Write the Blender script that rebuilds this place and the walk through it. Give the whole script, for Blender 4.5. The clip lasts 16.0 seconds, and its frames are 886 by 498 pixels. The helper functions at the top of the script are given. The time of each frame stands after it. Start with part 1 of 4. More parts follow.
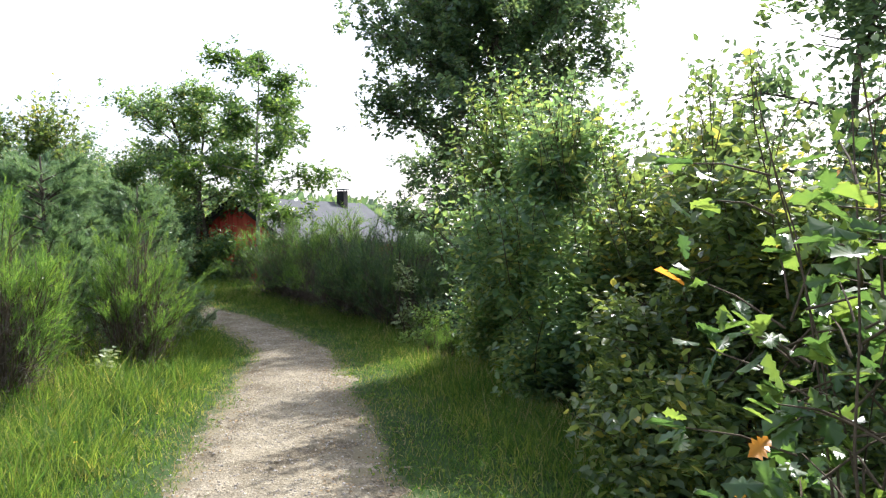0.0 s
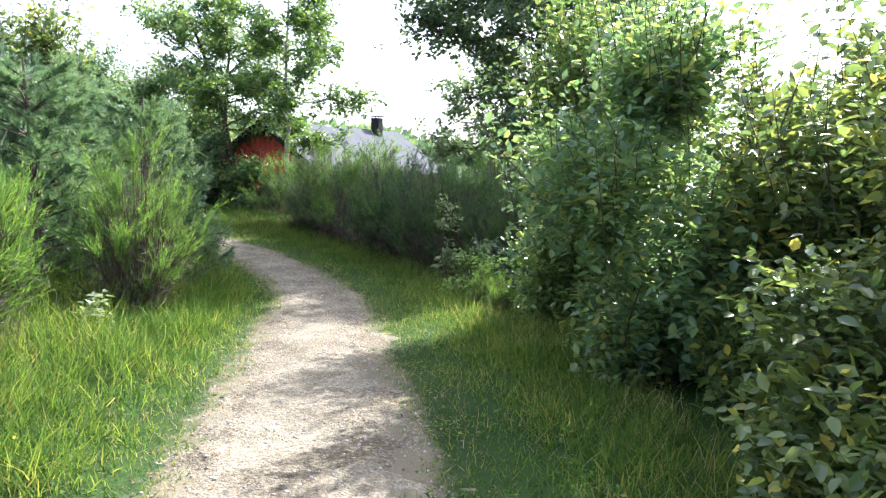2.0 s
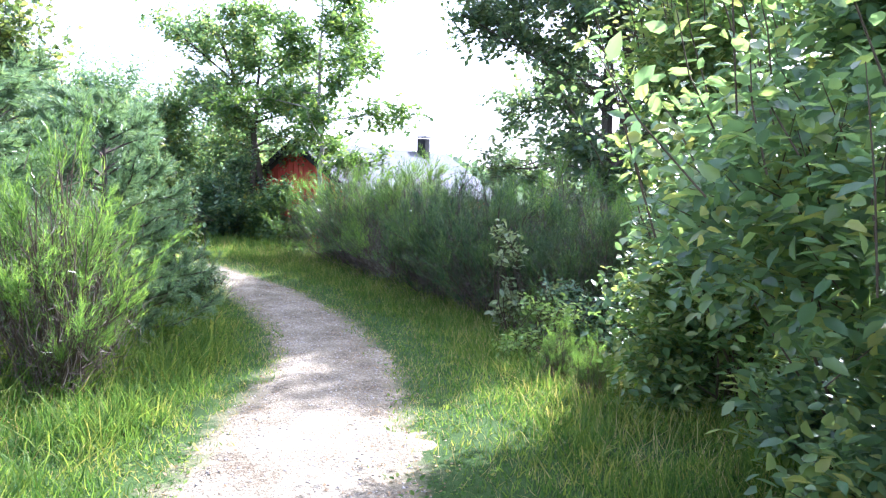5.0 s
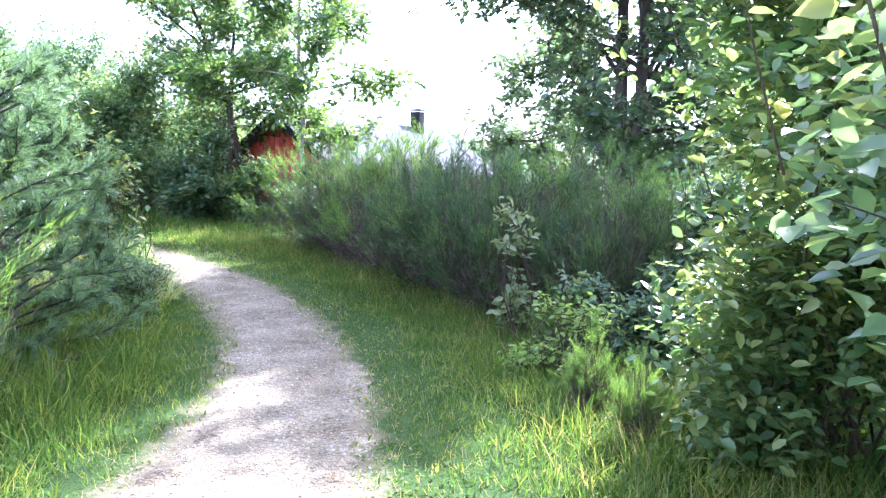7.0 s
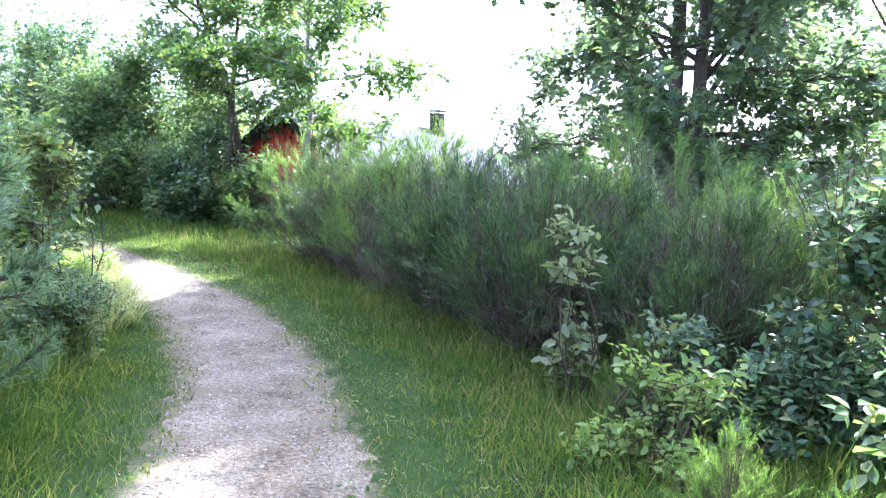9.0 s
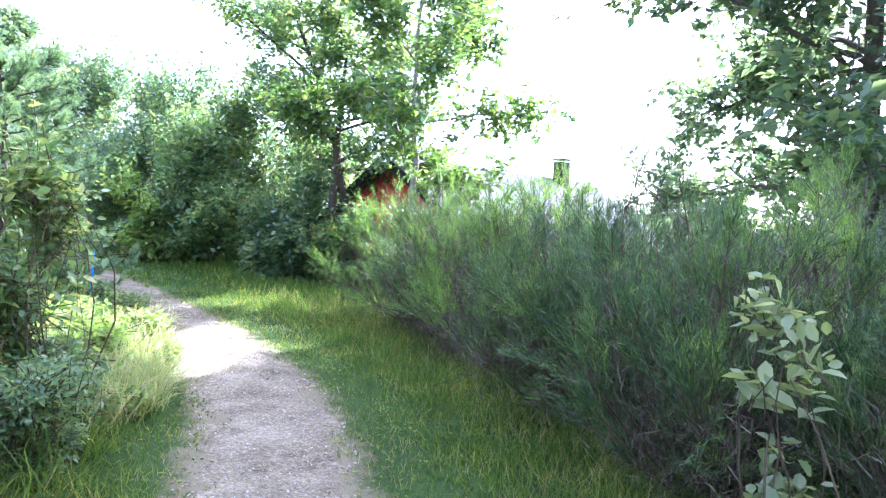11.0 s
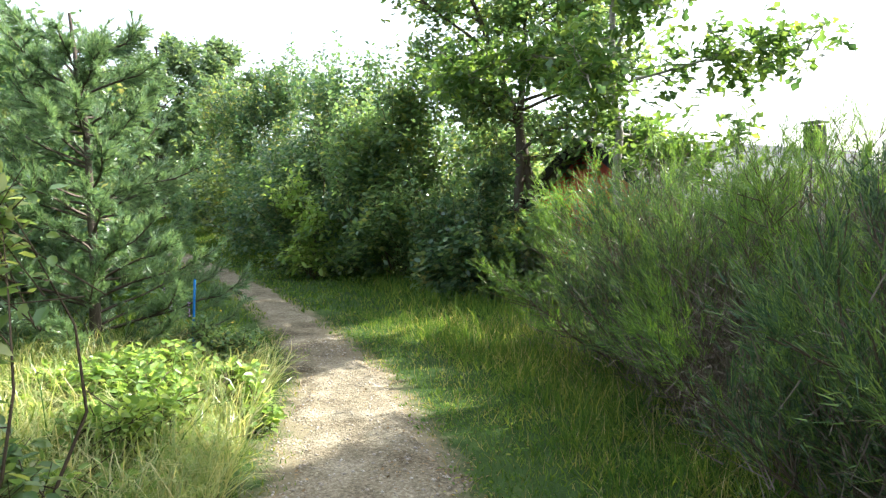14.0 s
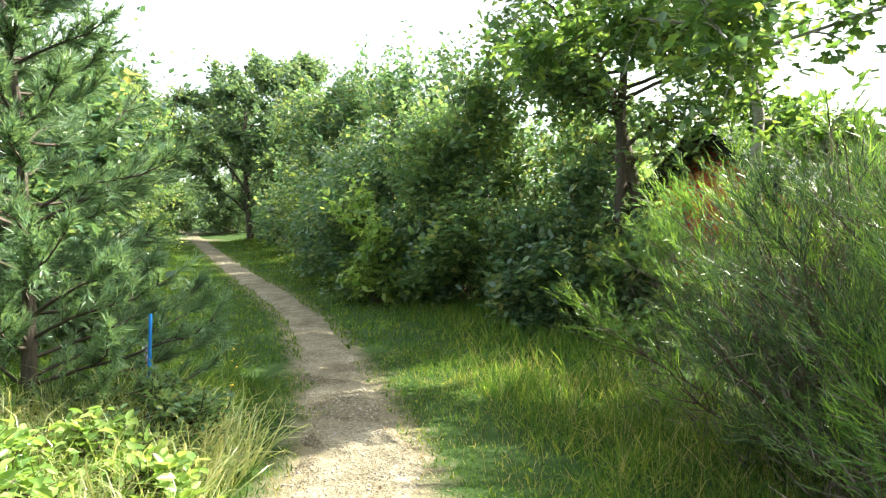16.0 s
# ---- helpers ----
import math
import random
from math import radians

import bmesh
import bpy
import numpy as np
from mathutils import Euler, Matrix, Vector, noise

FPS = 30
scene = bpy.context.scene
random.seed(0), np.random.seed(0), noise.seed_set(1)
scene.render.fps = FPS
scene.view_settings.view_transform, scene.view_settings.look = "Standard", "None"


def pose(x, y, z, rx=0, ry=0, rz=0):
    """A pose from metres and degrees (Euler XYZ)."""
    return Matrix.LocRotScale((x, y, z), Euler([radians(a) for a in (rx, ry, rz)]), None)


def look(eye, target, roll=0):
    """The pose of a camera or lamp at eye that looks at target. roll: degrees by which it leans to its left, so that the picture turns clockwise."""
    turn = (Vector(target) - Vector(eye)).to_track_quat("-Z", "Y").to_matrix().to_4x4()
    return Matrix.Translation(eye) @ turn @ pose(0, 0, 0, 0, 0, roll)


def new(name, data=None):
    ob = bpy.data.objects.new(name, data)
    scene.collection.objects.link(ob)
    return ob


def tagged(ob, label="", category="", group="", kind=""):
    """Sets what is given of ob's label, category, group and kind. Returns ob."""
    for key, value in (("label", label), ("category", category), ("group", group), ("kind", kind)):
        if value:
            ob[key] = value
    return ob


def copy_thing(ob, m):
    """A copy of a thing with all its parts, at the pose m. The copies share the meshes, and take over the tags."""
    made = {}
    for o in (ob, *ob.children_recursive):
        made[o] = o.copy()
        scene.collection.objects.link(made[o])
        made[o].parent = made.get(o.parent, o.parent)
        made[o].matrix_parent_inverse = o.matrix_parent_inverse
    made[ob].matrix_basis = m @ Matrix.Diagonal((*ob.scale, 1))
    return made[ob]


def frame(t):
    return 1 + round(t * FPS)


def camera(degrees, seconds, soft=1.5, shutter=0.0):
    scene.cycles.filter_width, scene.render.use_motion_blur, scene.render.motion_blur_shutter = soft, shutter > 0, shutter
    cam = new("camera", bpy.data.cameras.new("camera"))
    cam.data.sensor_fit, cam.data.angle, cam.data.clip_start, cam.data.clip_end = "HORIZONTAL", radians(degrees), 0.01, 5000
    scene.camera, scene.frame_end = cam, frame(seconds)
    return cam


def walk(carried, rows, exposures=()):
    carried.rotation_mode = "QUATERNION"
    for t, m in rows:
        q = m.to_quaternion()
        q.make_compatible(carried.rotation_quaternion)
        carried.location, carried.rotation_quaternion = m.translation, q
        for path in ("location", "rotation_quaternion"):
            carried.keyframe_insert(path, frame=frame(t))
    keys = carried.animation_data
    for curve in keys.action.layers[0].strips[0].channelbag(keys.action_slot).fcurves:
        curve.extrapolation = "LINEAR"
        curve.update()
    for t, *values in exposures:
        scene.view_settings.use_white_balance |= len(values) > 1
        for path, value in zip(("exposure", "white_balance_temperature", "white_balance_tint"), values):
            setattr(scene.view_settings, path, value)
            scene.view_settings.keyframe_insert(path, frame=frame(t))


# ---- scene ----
cam = camera(63.7, 16.0, soft=1.3)
METRES, EYE, TILT, LEAN, TURN = 15.0, 1.55, -2.0, 0.0, 0.0
ROWS = [
    (0.0, 0.0, 0.0, 0.0, 0.0, 0.0, 0.0),
    (0.5, -0.0037, 0.0285, 0.0016, -0.86, -2.51, -1.74),
    (1.0, -0.004, 0.0564, 0.0024, 4.78, -2.82, -0.85),
    (1.5, -0.0117, 0.0843, 0.0018, 2.47, -2.47, -0.13),
    (2.0, -0.0198, 0.1084, 0.0002, 2.54, -5.37, -1.73),
    (2.5, -0.0227, 0.137, -0.0027, 7.03, -4.39, -0.46),
    (3.0, -0.0317, 0.1674, -0.0021, 4.94, -3.35, -2.57),
    (3.5, -0.0325, 0.1957, -0.0052, 4.26, -5.84, -3.49),
    (4.0, -0.0281, 0.2268, -0.0048, 5.9, -4.14, -1.6),
    (4.5, -0.0306, 0.2586, -0.0052, 6.59, -2.98, -1.39),
    (7.0, -0.0409, 0.4004, -0.0081, 6.52, -4.81, -0.62),
    (7.5, -0.0469, 0.4324, -0.009, 4.11, -2.63, -1.73),
    (8.0, -0.0527, 0.46, -0.0096, 7.35, -4.08, -0.34),
    (10.5, -0.077, 0.6222, -0.0116, 7.82, -2.85, -5.12),
    (11.0, -0.079, 0.6536, -0.0102, 17.72, -0.08, -3.0),
    (11.5, -0.0913, 0.6837, -0.0091, 18.07, 1.34, -1.36),
    (12.0, -0.1012, 0.7136, -0.0096, 18.07, 2.61, -0.21),
    (12.5, -0.1086, 0.7401, -0.0094, 21.57, 0.56, 0.29),
    (13.0, -0.1215, 0.767, -0.0094, 20.73, 1.43, 0.72),
    (13.5, -0.1282, 0.7981, -0.0069, 26.69, 0.51, 3.81),
    (14.0, -0.1403, 0.8303, -0.0077, 34.47, -0.35, 0.3),
    (14.5, -0.1572, 0.863, -0.0073, 32.09, -1.79, -0.45),
    (15.0, -0.1712, 0.8934, -0.0097, 38.49, 2.23, -0.63),
    (15.5, -0.1892, 0.9269, -0.0105, 38.19, 0.61, -3.29),
    (16.0, -0.209, 0.9581, -0.0079, 42.44, 1.35, 0.26),
]
EXPOSURES = [(0.0, 1.13, 5950, 15), (0.5, 0.67, 5950, 15), (1.0, 0.77, 5950, 15), (1.5, 1.33, 5850, 15), (2.5, 1.78, 5530, 21), (3.5, 2.03, 5380, 23), (4.5, 2.18, 5280, 25), (7.0, 2.65, 5130, 29), (8.0, 2.6, 5130, 29), (10.5, 2.9, 5130, 28), (11.0, 2.8, 5130, 28), (12.5, 2.1, 5480, 17), (14.0, 1.83, 6280, 10), (14.5, 1.73, 6450, 8), (15.0, 1.98, 6550, 5), (16.0, 2.03, 6650, 4)]
walk(cam, [(t, pose(0, 0, EYE, TILT, LEAN, TURN) @ pose(METRES * x, METRES * y, METRES * z, 90 + pitch, roll, yaw)) for t, x, y, z, yaw, pitch, roll in ROWS], EXPOSURES)

# ---- world, sun ----
SUN_AZIMUTH, SUN_HEIGHT = 32.0, 42.0
world = bpy.data.worlds.new("world")
scene.world = world
world.use_nodes = True
wn = world.node_tree
wn.nodes.clear()
sky = wn.nodes.new("ShaderNodeTexSky")
sky.sky_type = "NISHITA"
sky.sun_disc = False
sky.sun_elevation, sky.sun_rotation = radians(SUN_HEIGHT), radians(SUN_AZIMUTH)
sky.dust_density, sky.air_density = 4.0, 1.0
bg = wn.nodes.new("ShaderNodeBackground")
bg.inputs["Strength"].default_value = 0.14
wo = wn.nodes.new("ShaderNodeOutputWorld")
veil = wn.nodes.new("ShaderNodeMix")  # thin bright cloud over the whole sky
veil.data_type = "RGBA"
veil.inputs["Factor"].default_value = 0.42
wn.links.new(sky.outputs[0], veil.inputs["A"])
veil.inputs["B"].default_value = (6.3, 6.4, 6.6, 1)
wn.links.new(veil.outputs["Result"], bg.inputs["Color"])
wn.links.new(bg.outputs[0], wo.inputs["Surface"])
sun = new("sun", bpy.data.lights.new("sun", "SUN"))
sun.data.energy, sun.data.angle, sun.data.color = 5.0, radians(0.8), (1.0, 0.95, 0.86)
a, e = radians(SUN_AZIMUTH), radians(SUN_HEIGHT)
sun.matrix_world = look((0, 0, 30), (-math.sin(a) * math.cos(e), -math.cos(a) * math.cos(e), 30 - math.sin(e)))


# ---- materials ----
def material(name):
    m = bpy.data.materials.new(name)
    m.use_nodes = True
    t = m.node_tree
    t.nodes.clear()
    out = t.nodes.new("ShaderNodeOutputMaterial")
    return m, t, out


def node(t, kind, **values):
    n = t.nodes.new(kind)
    for k, v in values.items():
        n.inputs[k.replace("_", " ")].default_value = v
    return n


def ramp(t, source, stops):
    r = t.nodes.new("ShaderNodeValToRGB")
    while len(r.color_ramp.elements) < len(stops):
        r.color_ramp.elements.new(0.5)
    for el, (pos, col) in zip(r.color_ramp.elements, stops):
        el.position, el.color = pos, (*col, 1)
    t.links.new(source, r.inputs["Fac"])
    return r


def leaf_material(name, stops, through_gain=2.2, share=0.46, rough=0.33, cool=1.25, gloss=0.55):
    """Leaf: colour varies from leaf to leaf, with patches over the plant, and light passes through it."""
    m, t, out = material(name)
    geo = t.nodes.new("ShaderNodeNewGeometry")
    tex = t.nodes.new("ShaderNodeTexCoord")
    patch = node(t, "ShaderNodeTexNoise", Scale=2.2, Detail=2.0)
    t.links.new(tex.outputs["Object"], patch.inputs["Vector"])
    mixf = t.nodes.new("ShaderNodeMath")
    mixf.operation = "MULTIPLY_ADD"
    t.links.new(patch.outputs["Fac"], mixf.inputs[0])
    mixf.inputs[1].default_value = 0.8
    half = t.nodes.new("ShaderNodeMath")
    half.operation = "MULTIPLY_ADD"
    info = t.nodes.new("ShaderNodeObjectInfo")
    both = t.nodes.new("ShaderNodeMath")
    both.operation = "ADD"
    wrap = t.nodes.new("ShaderNodeMath")
    wrap.operation = "FRACT"
    t.links.new(geo.outputs["Random Per Island"], both.inputs[0])
    t.links.new(info.outputs["Random"], both.inputs[1])
    t.links.new(both.outputs[0], wrap.inputs[0])
    t.links.new(wrap.outputs[0], half.inputs[0])
    half.inputs[1].default_value, half.inputs[2].default_value = 0.75, -0.27
    t.links.new(half.outputs[0], mixf.inputs[2])
    r = ramp(t, mixf.outputs[0], [(at, (c[0] * (0.75 + 0.25 * cool), c[1], c[2] * cool)) for at, c in stops])
    p = node(t, "ShaderNodeBsdfPrincipled", Roughness=rough)
    p.inputs["Specular IOR Level"].default_value = gloss
    t.links.new(r.outputs[0], p.inputs["Base Color"])
    gain = t.nodes.new("ShaderNodeMix")
    gain.data_type, gain.blend_type = "RGBA", "MULTIPLY"
    gain.inputs["Factor"].default_value = 1.0
    t.links.new(r.outputs[0], gain.inputs["A"])
    gain.inputs["B"].default_value = (through_gain * 1.15, through_gain * 1.05, through_gain * 0.62, 1)
    tr = t.nodes.new("ShaderNodeBsdfTranslucent")
    t.links.new(gain.outputs["Result"], tr.inputs["Color"])
    mx = t.nodes.new("ShaderNodeMixShader")
    mx.inputs[0].default_value = share
    t.links.new(p.outputs[0], mx.inputs[1])
    t.links.new(tr.outputs[0], mx.inputs[2])
    t.links.new(mx.outputs[0], out.inputs["Surface"])
    return m


def rough_material(name, stops, scale, fine, rough=0.85, bump=0.4, stretch=(1, 1, 1), metal=0.0):
    """Solid surface with variation at two scales and relief."""
    m, t, out = material(name)
    tex = t.nodes.new("ShaderNodeTexCoord")
    mp = t.nodes.new("ShaderNodeMapping")
    mp.inputs["Scale"].default_value = stretch
    t.links.new(tex.outputs["Object"], mp.inputs["Vector"])
    n1 = node(t, "ShaderNodeTexNoise", Scale=scale, Detail=4.0, Roughness=0.6)
    n2 = node(t, "ShaderNodeTexNoise", Scale=fine, Detail=3.0, Roughness=0.7)
    for n in (n1, n2):
        t.links.new(mp.outputs[0], n.inputs["Vector"])
    mix = t.nodes.new("ShaderNodeMix")
    mix.inputs["Factor"].default_value = 0.5
    t.links.new(n1.outputs["Fac"], mix.inputs["A"])
    t.links.new(n2.outputs["Fac"], mix.inputs["B"])
    r = ramp(t, mix.outputs["Result"], stops)
    p = node(t, "ShaderNodeBsdfPrincipled", Roughness=rough, Metallic=metal)
    p.inputs["Specular IOR Level"].default_value = 0.12
    t.links.new(r.outputs[0], p.inputs["Base Color"])
    b = node(t, "ShaderNodeBump", Strength=bump, Distance=0.02)
    t.links.new(n2.outputs["Fac"], b.inputs["Height"])
    t.links.new(b.outputs[0], p.inputs["Normal"])
    t.links.new(p.outputs[0], out.inputs["Surface"])
    return m


M_CHERRY = leaf_material("cherry_leaf", [(0.0, (0.05, 0.105, 0.05)), (0.5, (0.105, 0.195, 0.075)), (0.8, (0.155, 0.235, 0.07)), (1.0, (0.27, 0.29, 0.075))])
M_SCRUB = leaf_material("scrub_leaf", [(0.0, (0.045, 0.09, 0.034)), (0.5, (0.085, 0.14, 0.042)), (0.82, (0.155, 0.21, 0.048)), (1.0, (0.38, 0.33, 0.06))])
M_OAK = leaf_material("oak_leaf", [(0.0, (0.04, 0.08, 0.048)), (0.5, (0.072, 0.132, 0.062)), (1.0, (0.12, 0.175, 0.056))])
M_SAPLING = leaf_material("young_oak_leaf", [(0.0, (0.03, 0.075, 0.025)), (0.5, (0.06, 0.125, 0.03)), (1.0, (0.14, 0.22, 0.04))], share=0.45)
M_AUTUMN = leaf_material("turned_leaf", [(0.0, (0.4, 0.17, 0.03)), (1.0, (0.5, 0.26, 0.04))], share=0.4)
M_LIGHT = leaf_material("light_leaf", [(0.0, (0.060, 0.141, 0.046)), (0.55, (0.109, 0.190, 0.049)), (1.0, (0.250, 0.299, 0.080))], share=0.38)
M_HEDGE = leaf_material("hedge_leaf", [(0.0, (0.03, 0.076, 0.041)), (0.5, (0.068, 0.142, 0.058)), (0.8, (0.115, 0.185, 0.062)), (1.0, (0.25, 0.275, 0.09))], share=0.38)
M_PALE = leaf_material("whitebeam_leaf", [(0.0, (0.1, 0.15, 0.07)), (0.5, (0.17, 0.23, 0.11)), (1.0, (0.32, 0.37, 0.2))], through_gain=1.6, share=0.45, rough=0.4, cool=1.0)
# dark broom green, deepened further so the colour carries the thicket's shade
M_BROOM = leaf_material("shaded_broom_shoot", [(0.0, (0.016, 0.04, 0.022)), (0.4, (0.036, 0.08, 0.03)), (0.7, (0.08, 0.15, 0.038)), (1.0, (0.19, 0.29, 0.055))], through_gain=2.1, share=0.26, gloss=0.3)
M_LIME = leaf_material("lime_broom_shoot", [(0.0, (0.035, 0.08, 0.03)), (0.45, (0.075, 0.15, 0.035)), (0.8, (0.14, 0.24, 0.045)), (1.0, (0.22, 0.33, 0.06))], share=0.42, cool=1.0, gloss=0.35)
M_OLD = leaf_material("old_broom_twig", [(0.0, (0.05, 0.042, 0.034)), (0.6, (0.115, 0.095, 0.075)), (1.0, (0.24, 0.21, 0.17))], share=0.05, cool=1.0, rough=0.8, gloss=0.2)
M_NEEDLE = leaf_material("pine_needle", [(0.0, (0.055, 0.115, 0.062)), (0.5, (0.115, 0.205, 0.1)), (1.0, (0.21, 0.32, 0.14))], share=0.28, cool=1.1)
M_GRASS = leaf_material("grass_blade", [(0.0, (0.026, 0.07, 0.016)), (0.45, (0.06, 0.118, 0.024)), (0.8, (0.128, 0.185, 0.034)), (1.0, (0.27, 0.25, 0.085))], share=0.45, rough=0.6, cool=1.0, gloss=0.15)
M_DRY = leaf_material("dry_grass", [(0.0, (0.16, 0.15, 0.06)), (0.6, (0.3, 0.26, 0.12)), (1.0, (0.42, 0.36, 0.2))], share=0.3, rough=0.6, cool=1.0, gloss=0.15)
M_LITTER = leaf_material("litter", [(0.0, (0.12, 0.085, 0.05)), (0.6, (0.24, 0.17, 0.1)), (1.0, (0.38, 0.28, 0.15))], share=0.1, rough=0.8, cool=1.0, gloss=0.1)
M_RASP = leaf_material("raspberry_leaf", [(0.0, (0.1, 0.19, 0.05)), (0.55, (0.18, 0.28, 0.075)), (1.0, (0.32, 0.4, 0.13))], share=0.42, cool=1.0, gloss=0.4)
M_HAY = leaf_material("pale_meadow_grass", [(0.0, (0.12, 0.2, 0.05)), (0.5, (0.24, 0.31, 0.1)), (1.0, (0.45, 0.43, 0.2))], share=0.4)
M_BARK = rough_material("bark", [(0.3, (0.05, 0.04, 0.032)), (0.7, (0.15, 0.125, 0.10))], 6, 45, bump=0.8, stretch=(1, 1, 0.3))
M_PALEBARK = rough_material("pale_bark", [(0.35, (0.13, 0.12, 0.1)), (0.65, (0.38, 0.36, 0.32))], 7, 30, bump=0.5, stretch=(0.5, 0.5, 2.5))
M_TWIG = rough_material("twig", [(0.3, (0.05, 0.038, 0.026)), (0.7, (0.13, 0.1, 0.065))], 9, 60)
M_SAND = rough_material("sandy_gravel", [(0.36, (0.1, 0.08, 0.052)), (0.46, (0.195, 0.168, 0.116)), (0.55, (0.275, 0.244, 0.174)), (0.66, (0.37, 0.33, 0.25))], 2.4, 38, rough=0.95, bump=1.0)
def add_stones(m, scale):
    """Small stones pressed into the surface, each with its own tone and relief."""
    t = m.node_tree
    p = next(n for n in t.nodes if n.type == "BSDF_PRINCIPLED")
    base = p.inputs["Base Color"].links[0].from_socket
    tc = t.nodes.new("ShaderNodeTexCoord")
    vo = node(t, "ShaderNodeTexVoronoi", Scale=scale)
    t.links.new(tc.outputs["Object"], vo.inputs["Vector"])
    tone = t.nodes.new("ShaderNodeSeparateColor")
    t.links.new(vo.outputs["Color"], tone.inputs[0])
    shade = ramp(t, tone.outputs[0], [(0.0, (0.45, 0.43, 0.40)), (0.3, (0.8, 0.78, 0.74)), (0.75, (1.0, 0.98, 0.95)), (1.0, (1.5, 1.48, 1.42))])
    mx = t.nodes.new("ShaderNodeMix")
    mx.data_type, mx.blend_type = "RGBA", "MULTIPLY"
    mx.inputs["Factor"].default_value = 0.6
    t.links.new(base, mx.inputs["A"])
    t.links.new(shade.outputs[0], mx.inputs["B"])
    t.links.new(mx.outputs["Result"], p.inputs["Base Color"])
    b = node(t, "ShaderNodeBump", Strength=0.55, Distance=0.01)
    b.invert = True
    t.links.new(vo.outputs["Distance"], b.inputs["Height"])
    t.links.new(p.inputs["Normal"].links[0].from_socket, b.inputs["Normal"])
    t.links.new(b.outputs[0], p.inputs["Normal"])


add_stones(M_SAND, 70.0)
M_SOIL = rough_material("turf", [(0.3, (0.022, 0.042, 0.012)), (0.55, (0.04, 0.075, 0.018)), (0.75, (0.085, 0.1, 0.034))], 0.9, 40, rough=0.95, bump=0.8)
def add_worn(m, sand):
    """Bare sandy soil showing through the turf where feet have worn it, in ragged patches."""
    t = m.node_tree
    p = next(n for n in t.nodes if n.type == "BSDF_PRINCIPLED")
    turf = p.inputs["Base Color"].links[0].from_socket
    at = t.nodes.new("ShaderNodeAttribute")
    at.attribute_name = "worn"
    nz = node(t, "ShaderNodeTexNoise", Scale=5.0, Detail=5.0, Roughness=0.7)
    tc = t.nodes.new("ShaderNodeTexCoord")
    t.links.new(tc.outputs["Object"], nz.inputs["Vector"])
    add = t.nodes.new("ShaderNodeMath")
    t.links.new(at.outputs["Fac"], add.inputs[0])
    t.links.new(nz.outputs["Fac"], add.inputs[1])
    rg = t.nodes.new("ShaderNodeMapRange")
    rg.inputs["From Min"].default_value, rg.inputs["From Max"].default_value = 0.95, 1.3
    t.links.new(add.outputs[0], rg.inputs["Value"])
    mx = t.nodes.new("ShaderNodeMix")
    mx.data_type = "RGBA"
    t.links.new(rg.outputs[0], mx.inputs["Factor"])
    t.links.new(turf, mx.inputs["A"])
    mx.inputs["B"].default_value = sand
    t.links.new(mx.outputs["Result"], p.inputs["Base Color"])


add_worn(M_SOIL, (0.19, 0.165, 0.105, 1))
M_STONE = leaf_material("pebble", [(0.0, (0.2, 0.18, 0.15)), (0.6, (0.36, 0.32, 0.27)), (1.0, (0.55, 0.52, 0.47))], share=0.0, rough=0.85, cool=1.0, gloss=0.2)
M_ROOF = rough_material("grey_roofing", [(0.35, (0.085, 0.09, 0.095)), (0.65, (0.13, 0.135, 0.14))], 1.2, 25, rough=1.0, bump=0.2)
M_RED = rough_material("red_boards", [(0.35, (0.46, 0.065, 0.045)), (0.65, (0.6, 0.11, 0.07))], 2.0, 30, rough=0.7, stretch=(4, 4, 0.4))
M_DARK = rough_material("dark_paint", [(0.35, (0.015, 0.015, 0.016)), (0.65, (0.035, 0.035, 0.036))], 3.0, 40, rough=0.6)
M_BLUE = rough_material("blue_plastic", [(0.35, (0.02, 0.16, 0.5)), (0.65, (0.04, 0.24, 0.62))], 6.0, 60, rough=0.5, bump=0.1)
M_LILAC = leaf_material("lilac_petal", [(0.0, (0.3, 0.2, 0.45)), (1.0, (0.45, 0.35, 0.6))], share=0.3)
M_YELLOW = leaf_material("yellow_petal", [(0.0, (0.6, 0.45, 0.02)), (1.0, (0.75, 0.6, 0.04))], share=0.3)


# ---- mesh helpers ----
def mesh_from(name, V, F, mat, smooth=False):
    V, F = np.asarray(V, np.float32), np.asarray(F, np.int32)
    me = bpy.data.meshes.new(name)
    me.vertices.add(len(V))
    me.vertices.foreach_set("co", V.ravel())
    k = F.shape[1]
    me.loops.add(F.size)
    me.loops.foreach_set("vertex_index", F.ravel())
    me.polygons.add(len(F))
    me.polygons.foreach_set("loop_start", np.arange(0, F.size, k, dtype=np.int32))
    if smooth:
        me.polygons.foreach_set("use_smooth", np.ones(len(F), bool))
    me.update(calc_edges=True)
    me.materials.append(mat)
    return me


def part(name, me, parent, label=""):
    ob = new(name, me)
    ob.parent = parent
    if label:
        ob["label"] = label
    return ob


def unit(v):
    return v / np.maximum(np.linalg.norm(v, axis=-1, keepdims=True), 1e-9)


